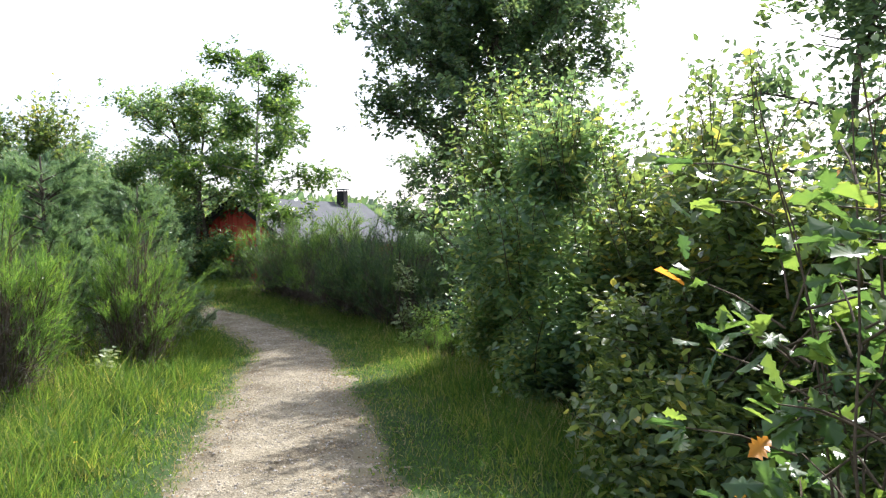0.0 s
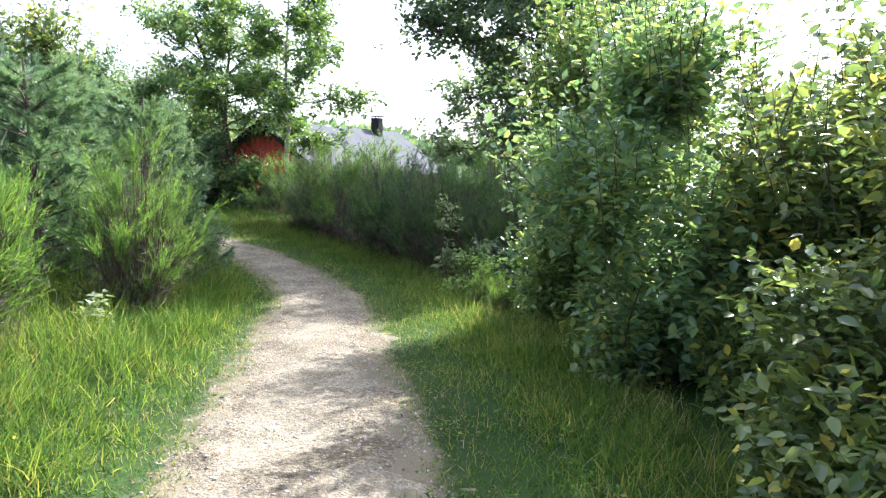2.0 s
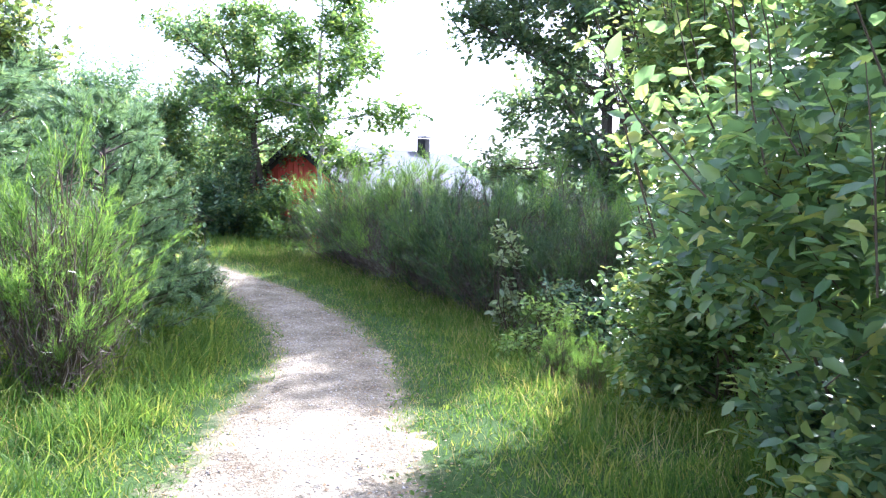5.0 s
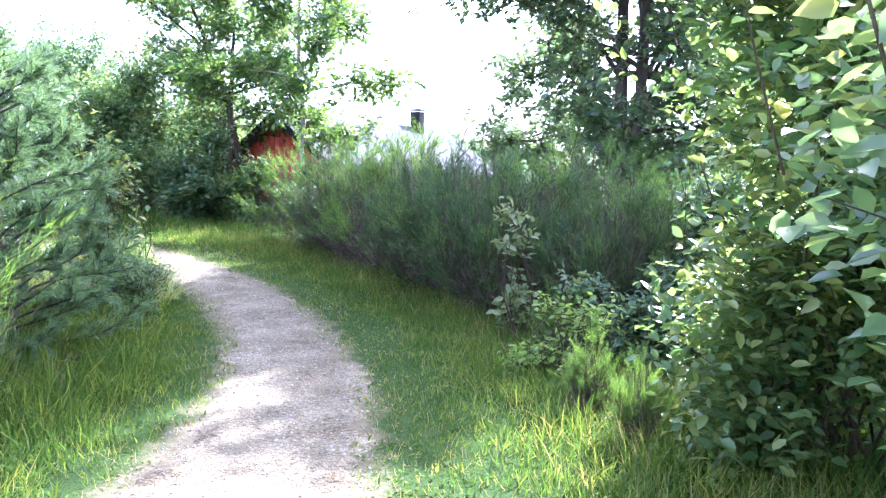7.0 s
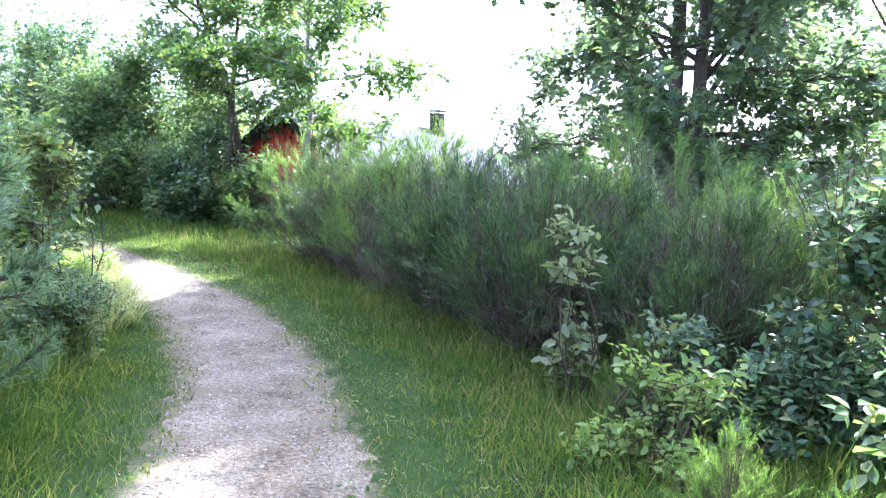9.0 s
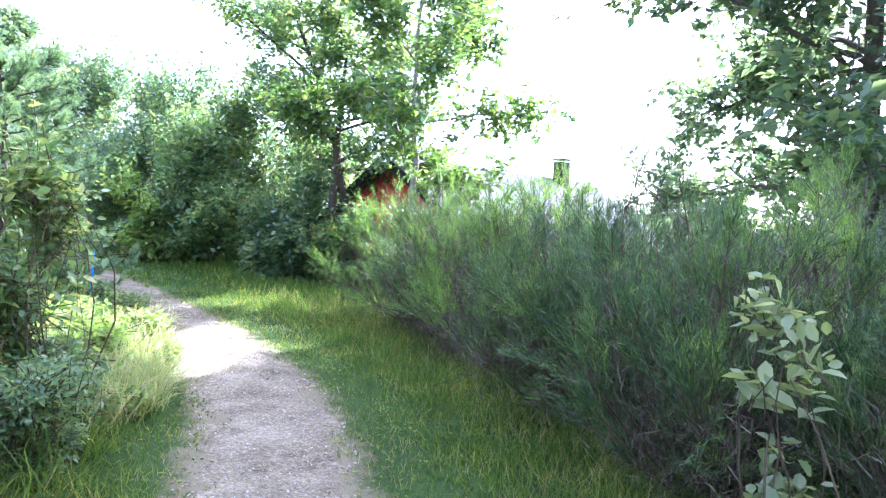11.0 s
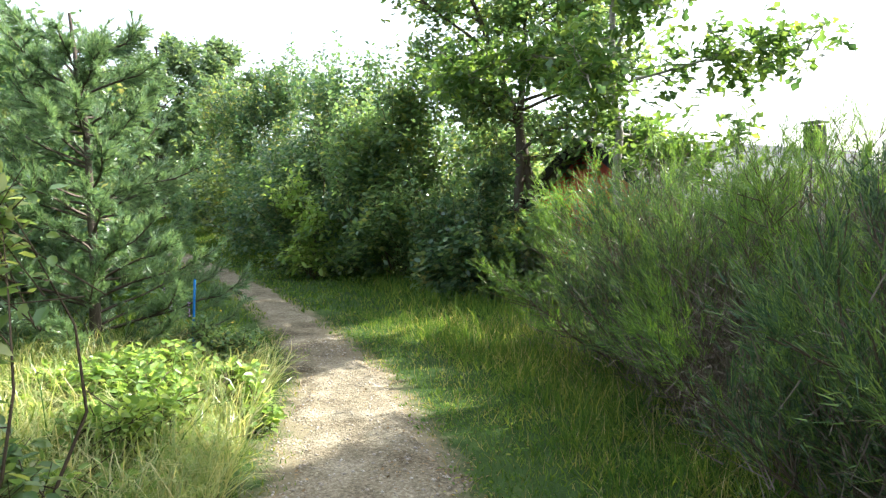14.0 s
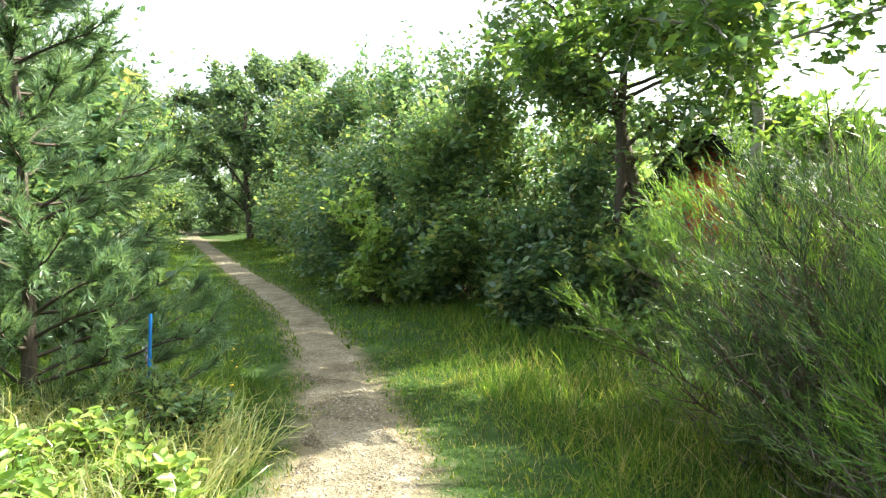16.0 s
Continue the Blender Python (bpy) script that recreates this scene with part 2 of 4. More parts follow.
def scatter(tmpl, P, D, N, S):
    """Copies of a template (its y axis along D, its z axis towards N, scaled by S) as one big mesh."""
    TV, TF = tmpl
    D = unit(D)
    X = unit(np.cross(D, N))
    Z = np.cross(X, D)
    S = np.asarray(S, float)
    S = S.reshape(len(P), -1) * np.ones((1, 3))
    V = (P[:, None, :] + TV[None, :, 0, None] * (X * S[:, :1])[:, None, :] + TV[None, :, 1, None] * (D * S[:, 1:2])[:, None, :]
         + TV[None, :, 2, None] * (Z * S[:, 2:3])[:, None, :])
    F = TF[None] + (np.arange(len(P)) * len(TV))[:, None, None]
    return V.reshape(-1, 3), F.reshape(-1, TF.shape[1])


def fan(outline, mid):
    V = np.array(outline + [mid], float)
    n = len(outline)
    return V, np.array([(i, (i + 1) % n, n) for i in range(n)])


LEAF2 = (np.array([(0, 0, 0), (0.3, 0.45, 0.07), (0, 1, -0.05), (-0.3, 0.45, 0.07)], float), np.array([(0, 1, 2), (0, 2, 3)]))
LEAF4 = (np.array([(0, 0, 0), (0.25, 0.3, 0.06), (0.22, 0.65, 0.05), (0, 1, -0.1), (-0.22, 0.65, 0.05), (-0.25, 0.3, 0.06)], float),
         np.array([(0, 1, 2), (0, 2, 3), (0, 3, 4), (0, 4, 5)]))
right = [(0.07, 0.06), (0.16, 0.2), (0.11, 0.27), (0.25, 0.4), (0.15, 0.48), (0.31, 0.62), (0.19, 0.7), (0.27, 0.83), (0.13, 0.88)]
OAK_OUT = [(0, 0, 0)] + [(x, y, 0.05 + 0.1 * x) for x, y in right] + [(0, 1, -0.03)] + [(-x, y, 0.05 + 0.1 * x) for x, y in reversed(right)]
LEAF_OAK = fan(OAK_OUT, (0, 0.5, 0))
LEAF_OAK6 = (np.array([(0, 0, 0), (0.17, 0.3, 0.05), (0.1, 0.42, 0.02), (0.3, 0.7, 0.06), (0, 1, -0.05), (-0.3, 0.7, 0.06), (-0.1, 0.42, 0.02), (-0.17, 0.3, 0.05)], float),
             np.array([(0, 1, 2), (2, 3, 4), (0, 2, 4), (0, 4, 6), (4, 5, 6), (0, 6, 7)]))
BLADE = (np.array([(-0.5, 0, 0), (0.5, 0, 0), (0.4, 0.5, 0.1), (-0.4, 0.5, 0.1), (0, 1, 0.42)], float), np.array([(0, 1, 2), (0, 2, 3), (3, 2, 4)]))
ARCH = (np.array([(-0.5, 0, 0), (0.5, 0, 0), (0.45, 0.5, 0.1), (-0.45, 0.5, 0.1), (0.35, 0.8, 0.34), (-0.35, 0.8, 0.34), (0, 0.82, 0.72)], float),
        np.array([(0, 1, 2), (0, 2, 3), (3, 2, 4), (3, 4, 5), (5, 4, 6)]))
NEEDLE = (np.array([(-0.5, 0, 0), (0.5, 0, 0), (0, 1, 0)], float), np.array([(0, 1, 2)]))
PEBBLE = (np.array([(0.5, 0.1, 0), (-0.1, 0.45, 0), (-0.5, -0.1, 0), (0.1, -0.5, 0), (0.03, 0.02, 0.33), (0, 0, -0.3)], float),
          np.array([(0, 1, 4), (1, 2, 4), (2, 3, 4), (3, 0, 4), (1, 0, 5), (2, 1, 5), (3, 2, 5), (0, 3, 5)]))


def tubes(paths, sides=5):
    """Tapered tubes along paths of (point, radius); returns verts and quads."""
    V, F = [], []
    base = 0
    for pts, rad in paths:
        pts = np.asarray(pts, float)
        rad = np.asarray(rad, float)
        d = unit(np.gradient(pts, axis=0))
        ref = np.where(np.abs(d[:, 2:3]) > 0.9, [[1.0, 0, 0]], [[0, 0, 1.0]])
        u = unit(np.cross(d, ref))
        w = np.cross(d, u)
        ang = np.arange(sides) * 2 * np.pi / sides
        ring = pts[:, None] + rad[:, None, None] * (np.cos(ang)[None, :, None] * u[:, None] + np.sin(ang)[None, :, None] * w[:, None])
        V.append(ring.reshape(-1, 3))
        n = len(pts)
        i, j = np.meshgrid(np.arange(n - 1), np.arange(sides), indexing="ij")
        k = (j + 1) % sides
        F.append((base + np.stack([i * sides + j, i * sides + k, (i + 1) * sides + k, (i + 1) * sides + j], -1)).reshape(-1, 4))
        base += n * sides
    return np.concatenate(V), np.concatenate(F)


def bend(p, q, rng, wob=0.08, n=5, sag=0.0):
    """A wavering line from p to q."""
    p, q = np.asarray(p, float), np.asarray(q, float)
    s = np.linspace(0, 1, n)[:, None]
    off = rng.normal(0, wob, 3) * np.linalg.norm(q - p)
    return p + (q - p) * s + off * np.sin(np.pi * s) + rng.normal(0, wob * 0.15, (n, 3)) * np.linalg.norm(q - p) * np.sin(np.pi * s) + np.array([0, 0, -sag]) * s * s


# ---- ground ----
PATH = np.array([(0.55, -9, 0.6), (0.35, -4, 0.62), (-0.15, 0, 0.65), (-1.0, 4.4, 0.68), (-1.32, 6, 0.7), (-1.62, 7.6, 0.64), (-2.0, 9.4, 0.58),
                 (-2.27, 10.9, 0.53), (-2.6, 11.8, 0.5), (-3.15, 13.1, 0.5), (-3.85, 14.3, 0.5), (-4.68, 15.4, 0.52), (-5.6, 16.3, 0.48), (-6.7, 17.4, 0.36),
                 (-8.0, 18.35, 0.3), (-9.9, 19.6, 0.27), (-12.2, 21.0, 0.28), (-16, 22.9, 0.32), (-21, 25.2, 0.33), (-27, 28.1, 0.35), (-36, 32.3, 0.4), (-52, 39.5, 0.5)])
tt = np.linspace(0, len(PATH) - 1, 700)
LINE = np.stack([np.interp(tt, np.arange(len(PATH)), PATH[:, i]) for i in range(3)], 1)
for _ in range(60):
    LINE[1:-1] = 0.25 * LINE[:-2] + 0.5 * LINE[1:-1] + 0.25 * LINE[2:]


def smooth01(v):
    v = np.clip(v, 0, 1)
    return v * v * (3 - 2 * v)


def ground(x, y):
    x, y = np.asarray(x, float), np.asarray(y, float)
    z = -0.043 * np.clip(y, -20, 13)
    u = np.clip((x + 4) * -0.72 + (y - 14.5) * 0.69, 0, 60)
    z = z + 0.04 * u + 0.0006 * u * u
    z = z - 1.1 * smooth01((y - 21) / 6) * smooth01((x + 10) / 3)
    return z


def off_path(x, y):
    """Signed distance from the path's middle line (right of it positive) and the path's half width there."""
    x, y = np.atleast_1d(np.asarray(x, float)), np.atleast_1d(np.asarray(y, float))
    d, w = np.empty(len(x)), np.empty(len(x))
    tan = np.gradient(LINE[:, :2], axis=0)
    for s in range(0, len(x), 4000):
        q = slice(s, s + 4000)
        dd = (x[q, None] - LINE[None, :, 0]) ** 2 + (y[q, None] - LINE[None, :, 1]) ** 2
        i = dd.argmin(1)
        side = tan[i, 1] * (x[q] - LINE[i, 0]) - tan[i, 0] * (y[q] - LINE[i, 1])
        d[q], w[q] = np.sqrt(dd[np.arange(len(i)), i]) * np.sign(side), LINE[i, 2]
    return d, w


def lumps(x, y, scale, seed=0.0):
    return np.array([noise.noise((a * scale, b * scale, seed)) for a, b in zip(np.ravel(x), np.ravel(y))]).reshape(np.shape(x))


def spaced(lo, hi, step, far):
    core = np.arange(lo, hi + 1e-6, step)
    grow = np.cumsum(step * 1.35 ** np.arange(1, 40))
    grow = grow[grow < far]
    return np.concatenate([lo - grow[::-1], core, hi + grow])


gx, gy = spaced(-22, 6, 0.2, 1800), spaced(-8, 30, 0.2, 1800)
GX, GY = np.meshgrid(gx, gy)
GZ = ground(GX, GY)
d, w = off_path(GX.ravel(), GY.ravel())
d, w = d.reshape(GX.shape), w.reshape(GX.shape)
near = np.exp(-np.maximum(0, np.abs(d) - w) / 6)
GZ += (lumps(GX, GY, 0.9) * 0.05 + lumps(GX, GY, 3.1, 4.0) * 0.018) * smooth01((np.abs(d) - w * 0.7) / 0.6) * near
GZ += 0.22 * smooth01((-d - w - 0.5) / 1.8) * near
ni, nj = GX.shape
i, j = np.meshgrid(np.arange(ni - 1), np.arange(nj - 1), indexing="ij")
GF = np.stack([i * nj + j, i * nj + j + 1, (i + 1) * nj + j + 1, (i + 1) * nj + j], -1).reshape(-1, 4)
ground_mesh = mesh_from("ground", np.stack([GX, GY, GZ], -1).reshape(-1, 3), GF, M_SOIL, True)
worn = ground_mesh.attributes.new("worn", "FLOAT", "POINT")
worn.data.foreach_set("value", np.exp(-np.maximum(0, np.abs(d) - w * 0.85) / 0.3).ravel().astype(np.float32))
tagged(new("ground", ground_mesh), "mossy green turf over sandy soil", "ground", kind="structure")


def ground_z(x, y):
    """Height of the built ground sheet."""
    x, y = np.asarray(x, float), np.asarray(y, float)
    a = np.clip(np.searchsorted(gx, x) - 1, 0, nj - 2)
    b = np.clip(np.searchsorted(gy, y) - 1, 0, ni - 2)
    u, v = (x - gx[a]) / (gx[a + 1] - gx[a]), (y - gy[b]) / (gy[b + 1] - gy[b])
    return (GZ[b, a] * (1 - u) + GZ[b, a + 1] * u) * (1 - v) + (GZ[b + 1, a] * (1 - u) + GZ[b + 1, a + 1] * u) * v


def path_rise(q, x, y):
    """Height of the trodden surface over the turf, at q half widths from its middle."""
    return 0.022 - 0.065 * smooth01((q - 0.55) / 0.95) + 0.055 * lumps(x, y, 2.3, 7.0) * smooth01(q * 1.4 - 0.2) + 0.03 * lumps(x, y, 7.0, 2.0) * smooth01(q * 1.4 - 0.2)


# the trodden path: a shallow crown that sinks raggedly under the turf at its edges
nrm = np.gradient(LINE[:, :2], axis=0)
nrm = unit(np.stack([nrm[:, 1], -nrm[:, 0]], -1))
cross = np.linspace(-1.5, 1.5, 31)
PX = LINE[:, None, 0] + nrm[:, None, 0] * cross * LINE[:, None, 2]
PY = LINE[:, None, 1] + nrm[:, None, 1] * cross * LINE[:, None, 2]
PZ = ground_z(PX, PY) + path_rise(np.abs(cross)[None], PX, PY)
n, m = PX.shape
i, j = np.meshgrid(np.arange(n - 1), np.arange(m - 1), indexing="ij")
PF = np.stack([i * m + j, i * m + j + 1, (i + 1) * m + j + 1, (i + 1) * m + j], -1).reshape(-1, 4)
tagged(new("path", mesh_from("path", np.stack([PX, PY, PZ], -1).reshape(-1, 3), PF, M_SAND, True)), "pale sandy gravel footpath with ragged grassy edges", "path", kind="structure")


# ---- plants ----
def thing(name, label, category, x, y, group="", turn=0.0):
    ob = new(name)
    ob.empty_display_size = 0.2
    ob.location = (x, y, float(ground_z(x, y)) - 0.02)
    ob.rotation_euler = (0, 0, turn)
    return tagged(ob, label, category, group)


def again(ob, x, y, turn, scale):
    c = copy_thing(ob, pose(x, y, float(ground_z(x, y)) - 0.02, 0, 0, turn))
    c.scale = (scale, scale, scale)
    return c


def sprays(rng, tips, dirs, count, leaf, length, tmpl, spread=1.0, droop=0.15):
    """Leaves set alternately along twigs that end at tips."""
    T = len(tips)
    s = (np.arange(count) + 0.5)[None, :, None] / count
    L = np.asarray(length).reshape(-1, 1, 1)
    P = tips[:, None] - dirs[:, None] * L * (1 - s) + rng.normal(0, 0.018, (T, count, 3)) * (1 + 0.5 * leaf / 0.06)
    sidev = unit(np.cross(dirs, rng.normal(0, 1, (T, 3)) * 0.4 + [0, 0, 1]))[:, None]
    alt = np.where(np.arange(count) % 2, 1.0, -1.0)[None, :, None]
    D = dirs[:, None] * 0.6 + sidev * alt * spread + rng.normal(0, 0.35, (T, count, 3)) - np.array([0, 0, droop])
    N = rng.normal(0, 0.5, (T, count, 3)) + [0, 0, 1.0]
    S = leaf * rng.uniform(0.6, 1.2, (T, count))
    return scatter(tmpl, P.reshape(-1, 3), D.reshape(-1, 3), N.reshape(-1, 3), S.ravel())


def bush(name, label, category, x, y, rx, ry, h, mat, leaf=0.06, twigs=3000, per=8, tmpl=LEAF4, seed=1, group="", low=0.04, ragged=0.3, stems=26, bark=None, reach=0.34, wand=0.02):
    """A shrub: stems from the base, twigs, and leaves in sprays over an uneven, gappy outline."""
    rng = np.random.default_rng(seed)
    root = thing(name, label, category, x, y, group)
    lobes = int(9 + 5 * h)
    lz = np.concatenate([rng.uniform(0.08, 0.35, lobes // 2), rng.uniform(0.25, 0.92, lobes - lobes // 2)])
    la = rng.uniform(0, 2 * np.pi, lobes)
    prof = np.where(lz > 0.35, np.sqrt(np.clip(1 - ((lz - 0.35) / 0.65) ** 2, 0.0, 1)), 0.8 + 0.2 * lz / 0.35)
    lr = prof * rng.uniform(0.35, 0.85, lobes)
    size = rng.uniform(0.28, 0.5, lobes) * (1 + ragged * rng.normal(0, 0.5, lobes)).clip(0.5, 1.5)
    pick = rng.choice(lobes, twigs, p=size ** 2 / (size ** 2).sum())
    centre = np.stack([np.cos(la) * lr * rx, np.sin(la) * lr * ry, lz * h], -1)[pick]
    dirs = unit(rng.normal(0, 1, (twigs, 3)))
    deep = (0.2 + 0.8 * rng.uniform(0, 1, twigs) ** 0.5)[:, None]
    tips = centre + dirs * deep * size[pick, None] * [rx, ry, min(h * 0.42, 1.2 * rx)]
    below = tips[:, 2] < low
    tips[below, 2] = low + rng.uniform(0, 0.35 * h, below.sum())
    away = unit(tips * [1, 1, 0.3])
    out = unit(dirs * [1, 1, 0.6] + away * 0.7 + [0, 0, 0.35] + rng.normal(0, 0.3, (twigs, 3)))
    tips[:, 2] = np.maximum(tips[:, 2], low)
    length = rng.uniform(0.6, 1.3, twigs) * reach
    V, F = sprays(rng, tips, out, per, leaf, length, tmpl)
    # leafy shoots that stand clear of the outline
    count = max(3, int(twigs * wand))
    high = np.argsort(-tips[:, 2] / h - 0.45 * np.hypot(tips[:, 0] / rx, tips[:, 1] / ry) + rng.normal(0, 0.12, twigs))[:count * 3]
    foot = tips[rng.choice(high, count, replace=False)] - [0, 0, 0.15]
    rise = unit(unit(foot * [1, 1, 0.25]) * 0.45 + [0, 0, 0.9] + rng.normal(0, 0.22, (count, 3)))
    tall = rng.uniform(0.3, 0.8, count) * min(1.2, h / 2.2)
    ends = foot + rise * tall[:, None]
    WV, WF = sprays(rng, ends, rise, per + 4, leaf * 0.9, tall * 0.85, tmpl)
    part("foliage", mesh_from("foliage", np.concatenate([V, WV]), np.concatenate([F, WF + len(V)]), mat), root)
    paths = [(np.stack([p, (p + q) / 2 + rng.normal(0, 0.02, 3), q]), (0.005, 0.004, 0.002)) for p, q in zip(foot, ends)]
    for k in range(stems):
        q = tips[k] * 0.9
        p = np.array([rng.normal(0, 0.12 * rx), rng.normal(0, 0.12 * ry), -0.03])
        pts = bend(p, q, rng, 0.1, 6)
        paths.append((pts, np.linspace(0.011, 0.003, 6) * (0.6 + h / 5)))
    for k in range(min(twigs, 380)):
        q = tips[-1 - k]
        pts = np.stack([q - out[-1 - k] * length[-1 - k] * 1.4, q - out[-1 - k] * length[-1 - k] * 0.6, q])
        paths.append((pts, (0.004, 0.003, 0.0015)))
    tagged(part("stemwork", mesh_from("stemwork", *tubes(paths, 3), bark or M_TWIG, True), root), kind="stuff")
    return root


def tree(name, label, x, y, h, crown, start, mat, leaf, limbs, per_limb, trunk_r, seed=1, bark=None, tmpl=LEAF2, twig_leaves=12, lean=(0, 0), stems=1, group="", rise=0.5, reach=0.55, spread=1.0):
    """A tree: tapered trunk, limbs, branches, and a crown of leaf sprays with gaps."""
    rng = np.random.default_rng(seed)
    root = thing(name, label, "tree", x, y, group)
    wood, tips, outs = [], [], []
    for s in range(stems):
        foot = np.array([rng.normal(0, 0.2), rng.normal(0, 0.2), -0.1]) if stems > 1 else np.array([0, 0, -0.1])
        top = np.array([lean[0] + rng.normal(0, 0.5) * (stems > 1), lean[1] + rng.normal(0, 0.5) * (stems > 1), h * (0.96 - 0.08 * s)])
        trunk = bend(foot, top, rng, 0.025, 14)
        wood.append((trunk, trunk_r * np.linspace(1, 0.12, 14) ** 0.8))
        for k in range(limbs):
            f = start + (0.97 - start) * (k + rng.uniform(0, 1)) / limbs
            p = np.array([np.interp(f * 13, np.arange(14), trunk[:, c]) for c in range(3)])
            prof = math.sin(math.pi * min(1.0, 0.22 + 0.78 * (f - start) / (1 - start))) ** 0.7
            ang = k * 2.4 + rng.normal(0, 0.5) + s
            ln = crown * prof * rng.uniform(0.7, 1.15)
            q = p + np.array([math.cos(ang) * ln, math.sin(ang) * ln, ln * rise * rng.uniform(0.1, 1.9) - 0.1])
            limb = bend(p, q, rng, 0.08, 7, sag=0.12 * ln)
            wood.append((limb, trunk_r * 0.42 * (1 - 0.7 * f) * np.linspace(1, 0.15, 7) + 0.004))
            for b in range(per_limb):
                g = rng.uniform(0.25, 1.0)
                o = np.array([np.interp(g * 6, np.arange(7), limb[:, c]) for c in range(3)])
                v = unit((limb[-1] - limb[0]) / (ln + 1e-6) * 0.7 / spread + rng.normal(0, 0.65, 3) + [0, 0, 0.15])
                bl = rng.uniform(0.35, 0.9) * (0.35 + 0.25 * crown) * spread
                branch = bend(o, o + v * bl, rng, 0.1, 4)
                wood.append((branch, np.linspace(0.012, 0.003, 4)))
                m = 5
                tips.append(branch[-1] + rng.normal(0, 0.13, (m, 3)) - v * rng.uniform(0, bl * 0.8, (m, 1)))
                outs.append(unit(v + rng.normal(0, 0.6, (m, 3))))
    tips, outs = np.concatenate(tips), np.concatenate(outs)
    V, F = sprays(rng, tips, outs, twig_leaves, leaf, rng.uniform(0.6, 1.2, len(tips)) * reach, tmpl)
    part("trunk", mesh_from("trunk", *tubes(wood[:1], 9), bark or M_BARK, True), root)
    part("limbwork", mesh_from("limbwork", *tubes(wood[1:], 5), bark or M_BARK, True), root)
    part("crown", mesh_from("crown", V, F, mat), root)
    return root


def broom(label, x, y, r, h, brushes, seed=1, group="broom bushes", mat=None, stout=0.0045, old=9000, first=0.15):
    """Broom: brown stems that fan out from the base and curve upwards, grey old twigs low down, and green brushes of thin parallel shoots at the ends."""
    rng = np.random.default_rng(seed)
    root = thing("broom_bush", label, "bush", x, y, group)
    stems = 64
    ang = np.arange(stems) * 2.4 + rng.normal(0, 0.3, stems)
    q = np.sqrt((np.arange(stems) + 0.5) / stems) * rng.uniform(0.8, 1.05, stems)
    lump = np.array([noise.noise((math.cos(a) * 1.8 * c + seed, math.sin(a) * 1.8 * c, 3.0)) for a, c in zip(ang, q)])
    flat = np.stack([np.cos(ang), np.sin(ang), np.zeros(stems)], -1)
    up = np.array([0, 0, 1.0])
    top = np.maximum(0.3, (h - 0.32) * (1 - 0.62 * q ** 2.4) * (1 + 0.5 * lump) * rng.uniform(0.78, 1.06, stems))
    P0 = flat * (0.16 * r * q)[:, None] - up * 0.03
    P2 = flat * (r * 0.92 * q)[:, None] + up * top[:, None]
    P1 = flat * (r * 0.62 * q)[:, None] + up * (top * 0.42)[:, None] + rng.normal(0, 0.05, (stems, 3))

    def along(k, s):
        s = s[:, None]
        return P0[k] * (1 - s) ** 2 + P1[k] * 2 * s * (1 - s) + P2[k] * s * s, unit((P1[k] - P0[k]) * (1 - s) + (P2[k] - P1[k]) * s)

    line = np.linspace(0, 1, 7)
    paths = [(along(np.full(7, k), line)[0], np.linspace(0.012, 0.004, 7)) for k in range(stems)]
    boughs = max(40, brushes // 5)
    kb = rng.integers(0, stems, boughs)
    sb = first + (1 - first) * rng.uniform(0, 1, boughs) ** 0.7
    ob_, vb = along(kb, sb)
    vb = unit(vb * 0.6 + up * 0.35 + flat[kb] * 0.3 + rng.normal(0, 0.36, (boughs, 3)))
    lb = rng.uniform(0.12, 0.42, boughs)
    paths += [(np.stack([p, p + v * q]), (0.005, 0.003)) for p, v, q in zip(ob_, vb, lb)]
    k = rng.integers(0, boughs, brushes)
    o = ob_[k] + vb[k] * (lb[k] * rng.uniform(0.45, 1.0, brushes))[:, None]
    v = unit(vb[k] * 0.75 + up * 0.4 + rng.normal(0, 0.24, (brushes, 3)))
    run = rng.uniform(0.2, 0.46, brushes)
    for b in range(0, brushes, 5):
        paths.append((np.stack([o[b], o[b] + v[b] * run[b] * 0.6]), (0.004, 0.002)))
    tagged(part("stemwork", mesh_from("stemwork", *tubes(paths, 4), M_TWIG, True), root), kind="stuff")
    each = 26
    n = brushes * each
    k = np.repeat(np.arange(brushes), each)
    f = rng.uniform(0.0, 1.0, (n, 1))
    P = o[k] + v[k] * run[k, None] * f + rng.normal(0, 0.009, (n, 3))
    P[:, 2] = np.maximum(P[:, 2], 0.02)
    D = unit(v[k] + rng.normal(0, 0.32, (n, 3)))
    L = rng.uniform(0.05, 0.13, n) * (1.15 - 0.4 * f[:, 0])
    V, F = scatter(NEEDLE, P, D, rng.normal(0, 1, (n, 3)), np.stack([rng.uniform(0.8, 1.5, n) * stout, L, L], -1))
    part("foliage", mesh_from("foliage", V, F, mat or M_BROOM), root)
    k = rng.integers(0, stems, old)
    OP, OD = along(k, rng.uniform(0.1, 1.0, old))
    OP = OP + rng.normal(0, 0.13, (old, 3))
    OP[:, 2] = np.maximum(OP[:, 2], 0.02)
    OD = unit(OD * 0.5 + up * 0.3 + rng.normal(0, 0.5, (old, 3)))
    OV, OF = scatter(NEEDLE, OP, OD, rng.normal(0, 1, (old, 3)), np.stack([rng.uniform(0.005, 0.009, old), rng.uniform(0.08, 0.26, old), np.ones(old)], -1))
    part("old_growth", mesh_from("old_growth", OV, OF, M_OLD), root, "grey-brown old twigs")
    return root


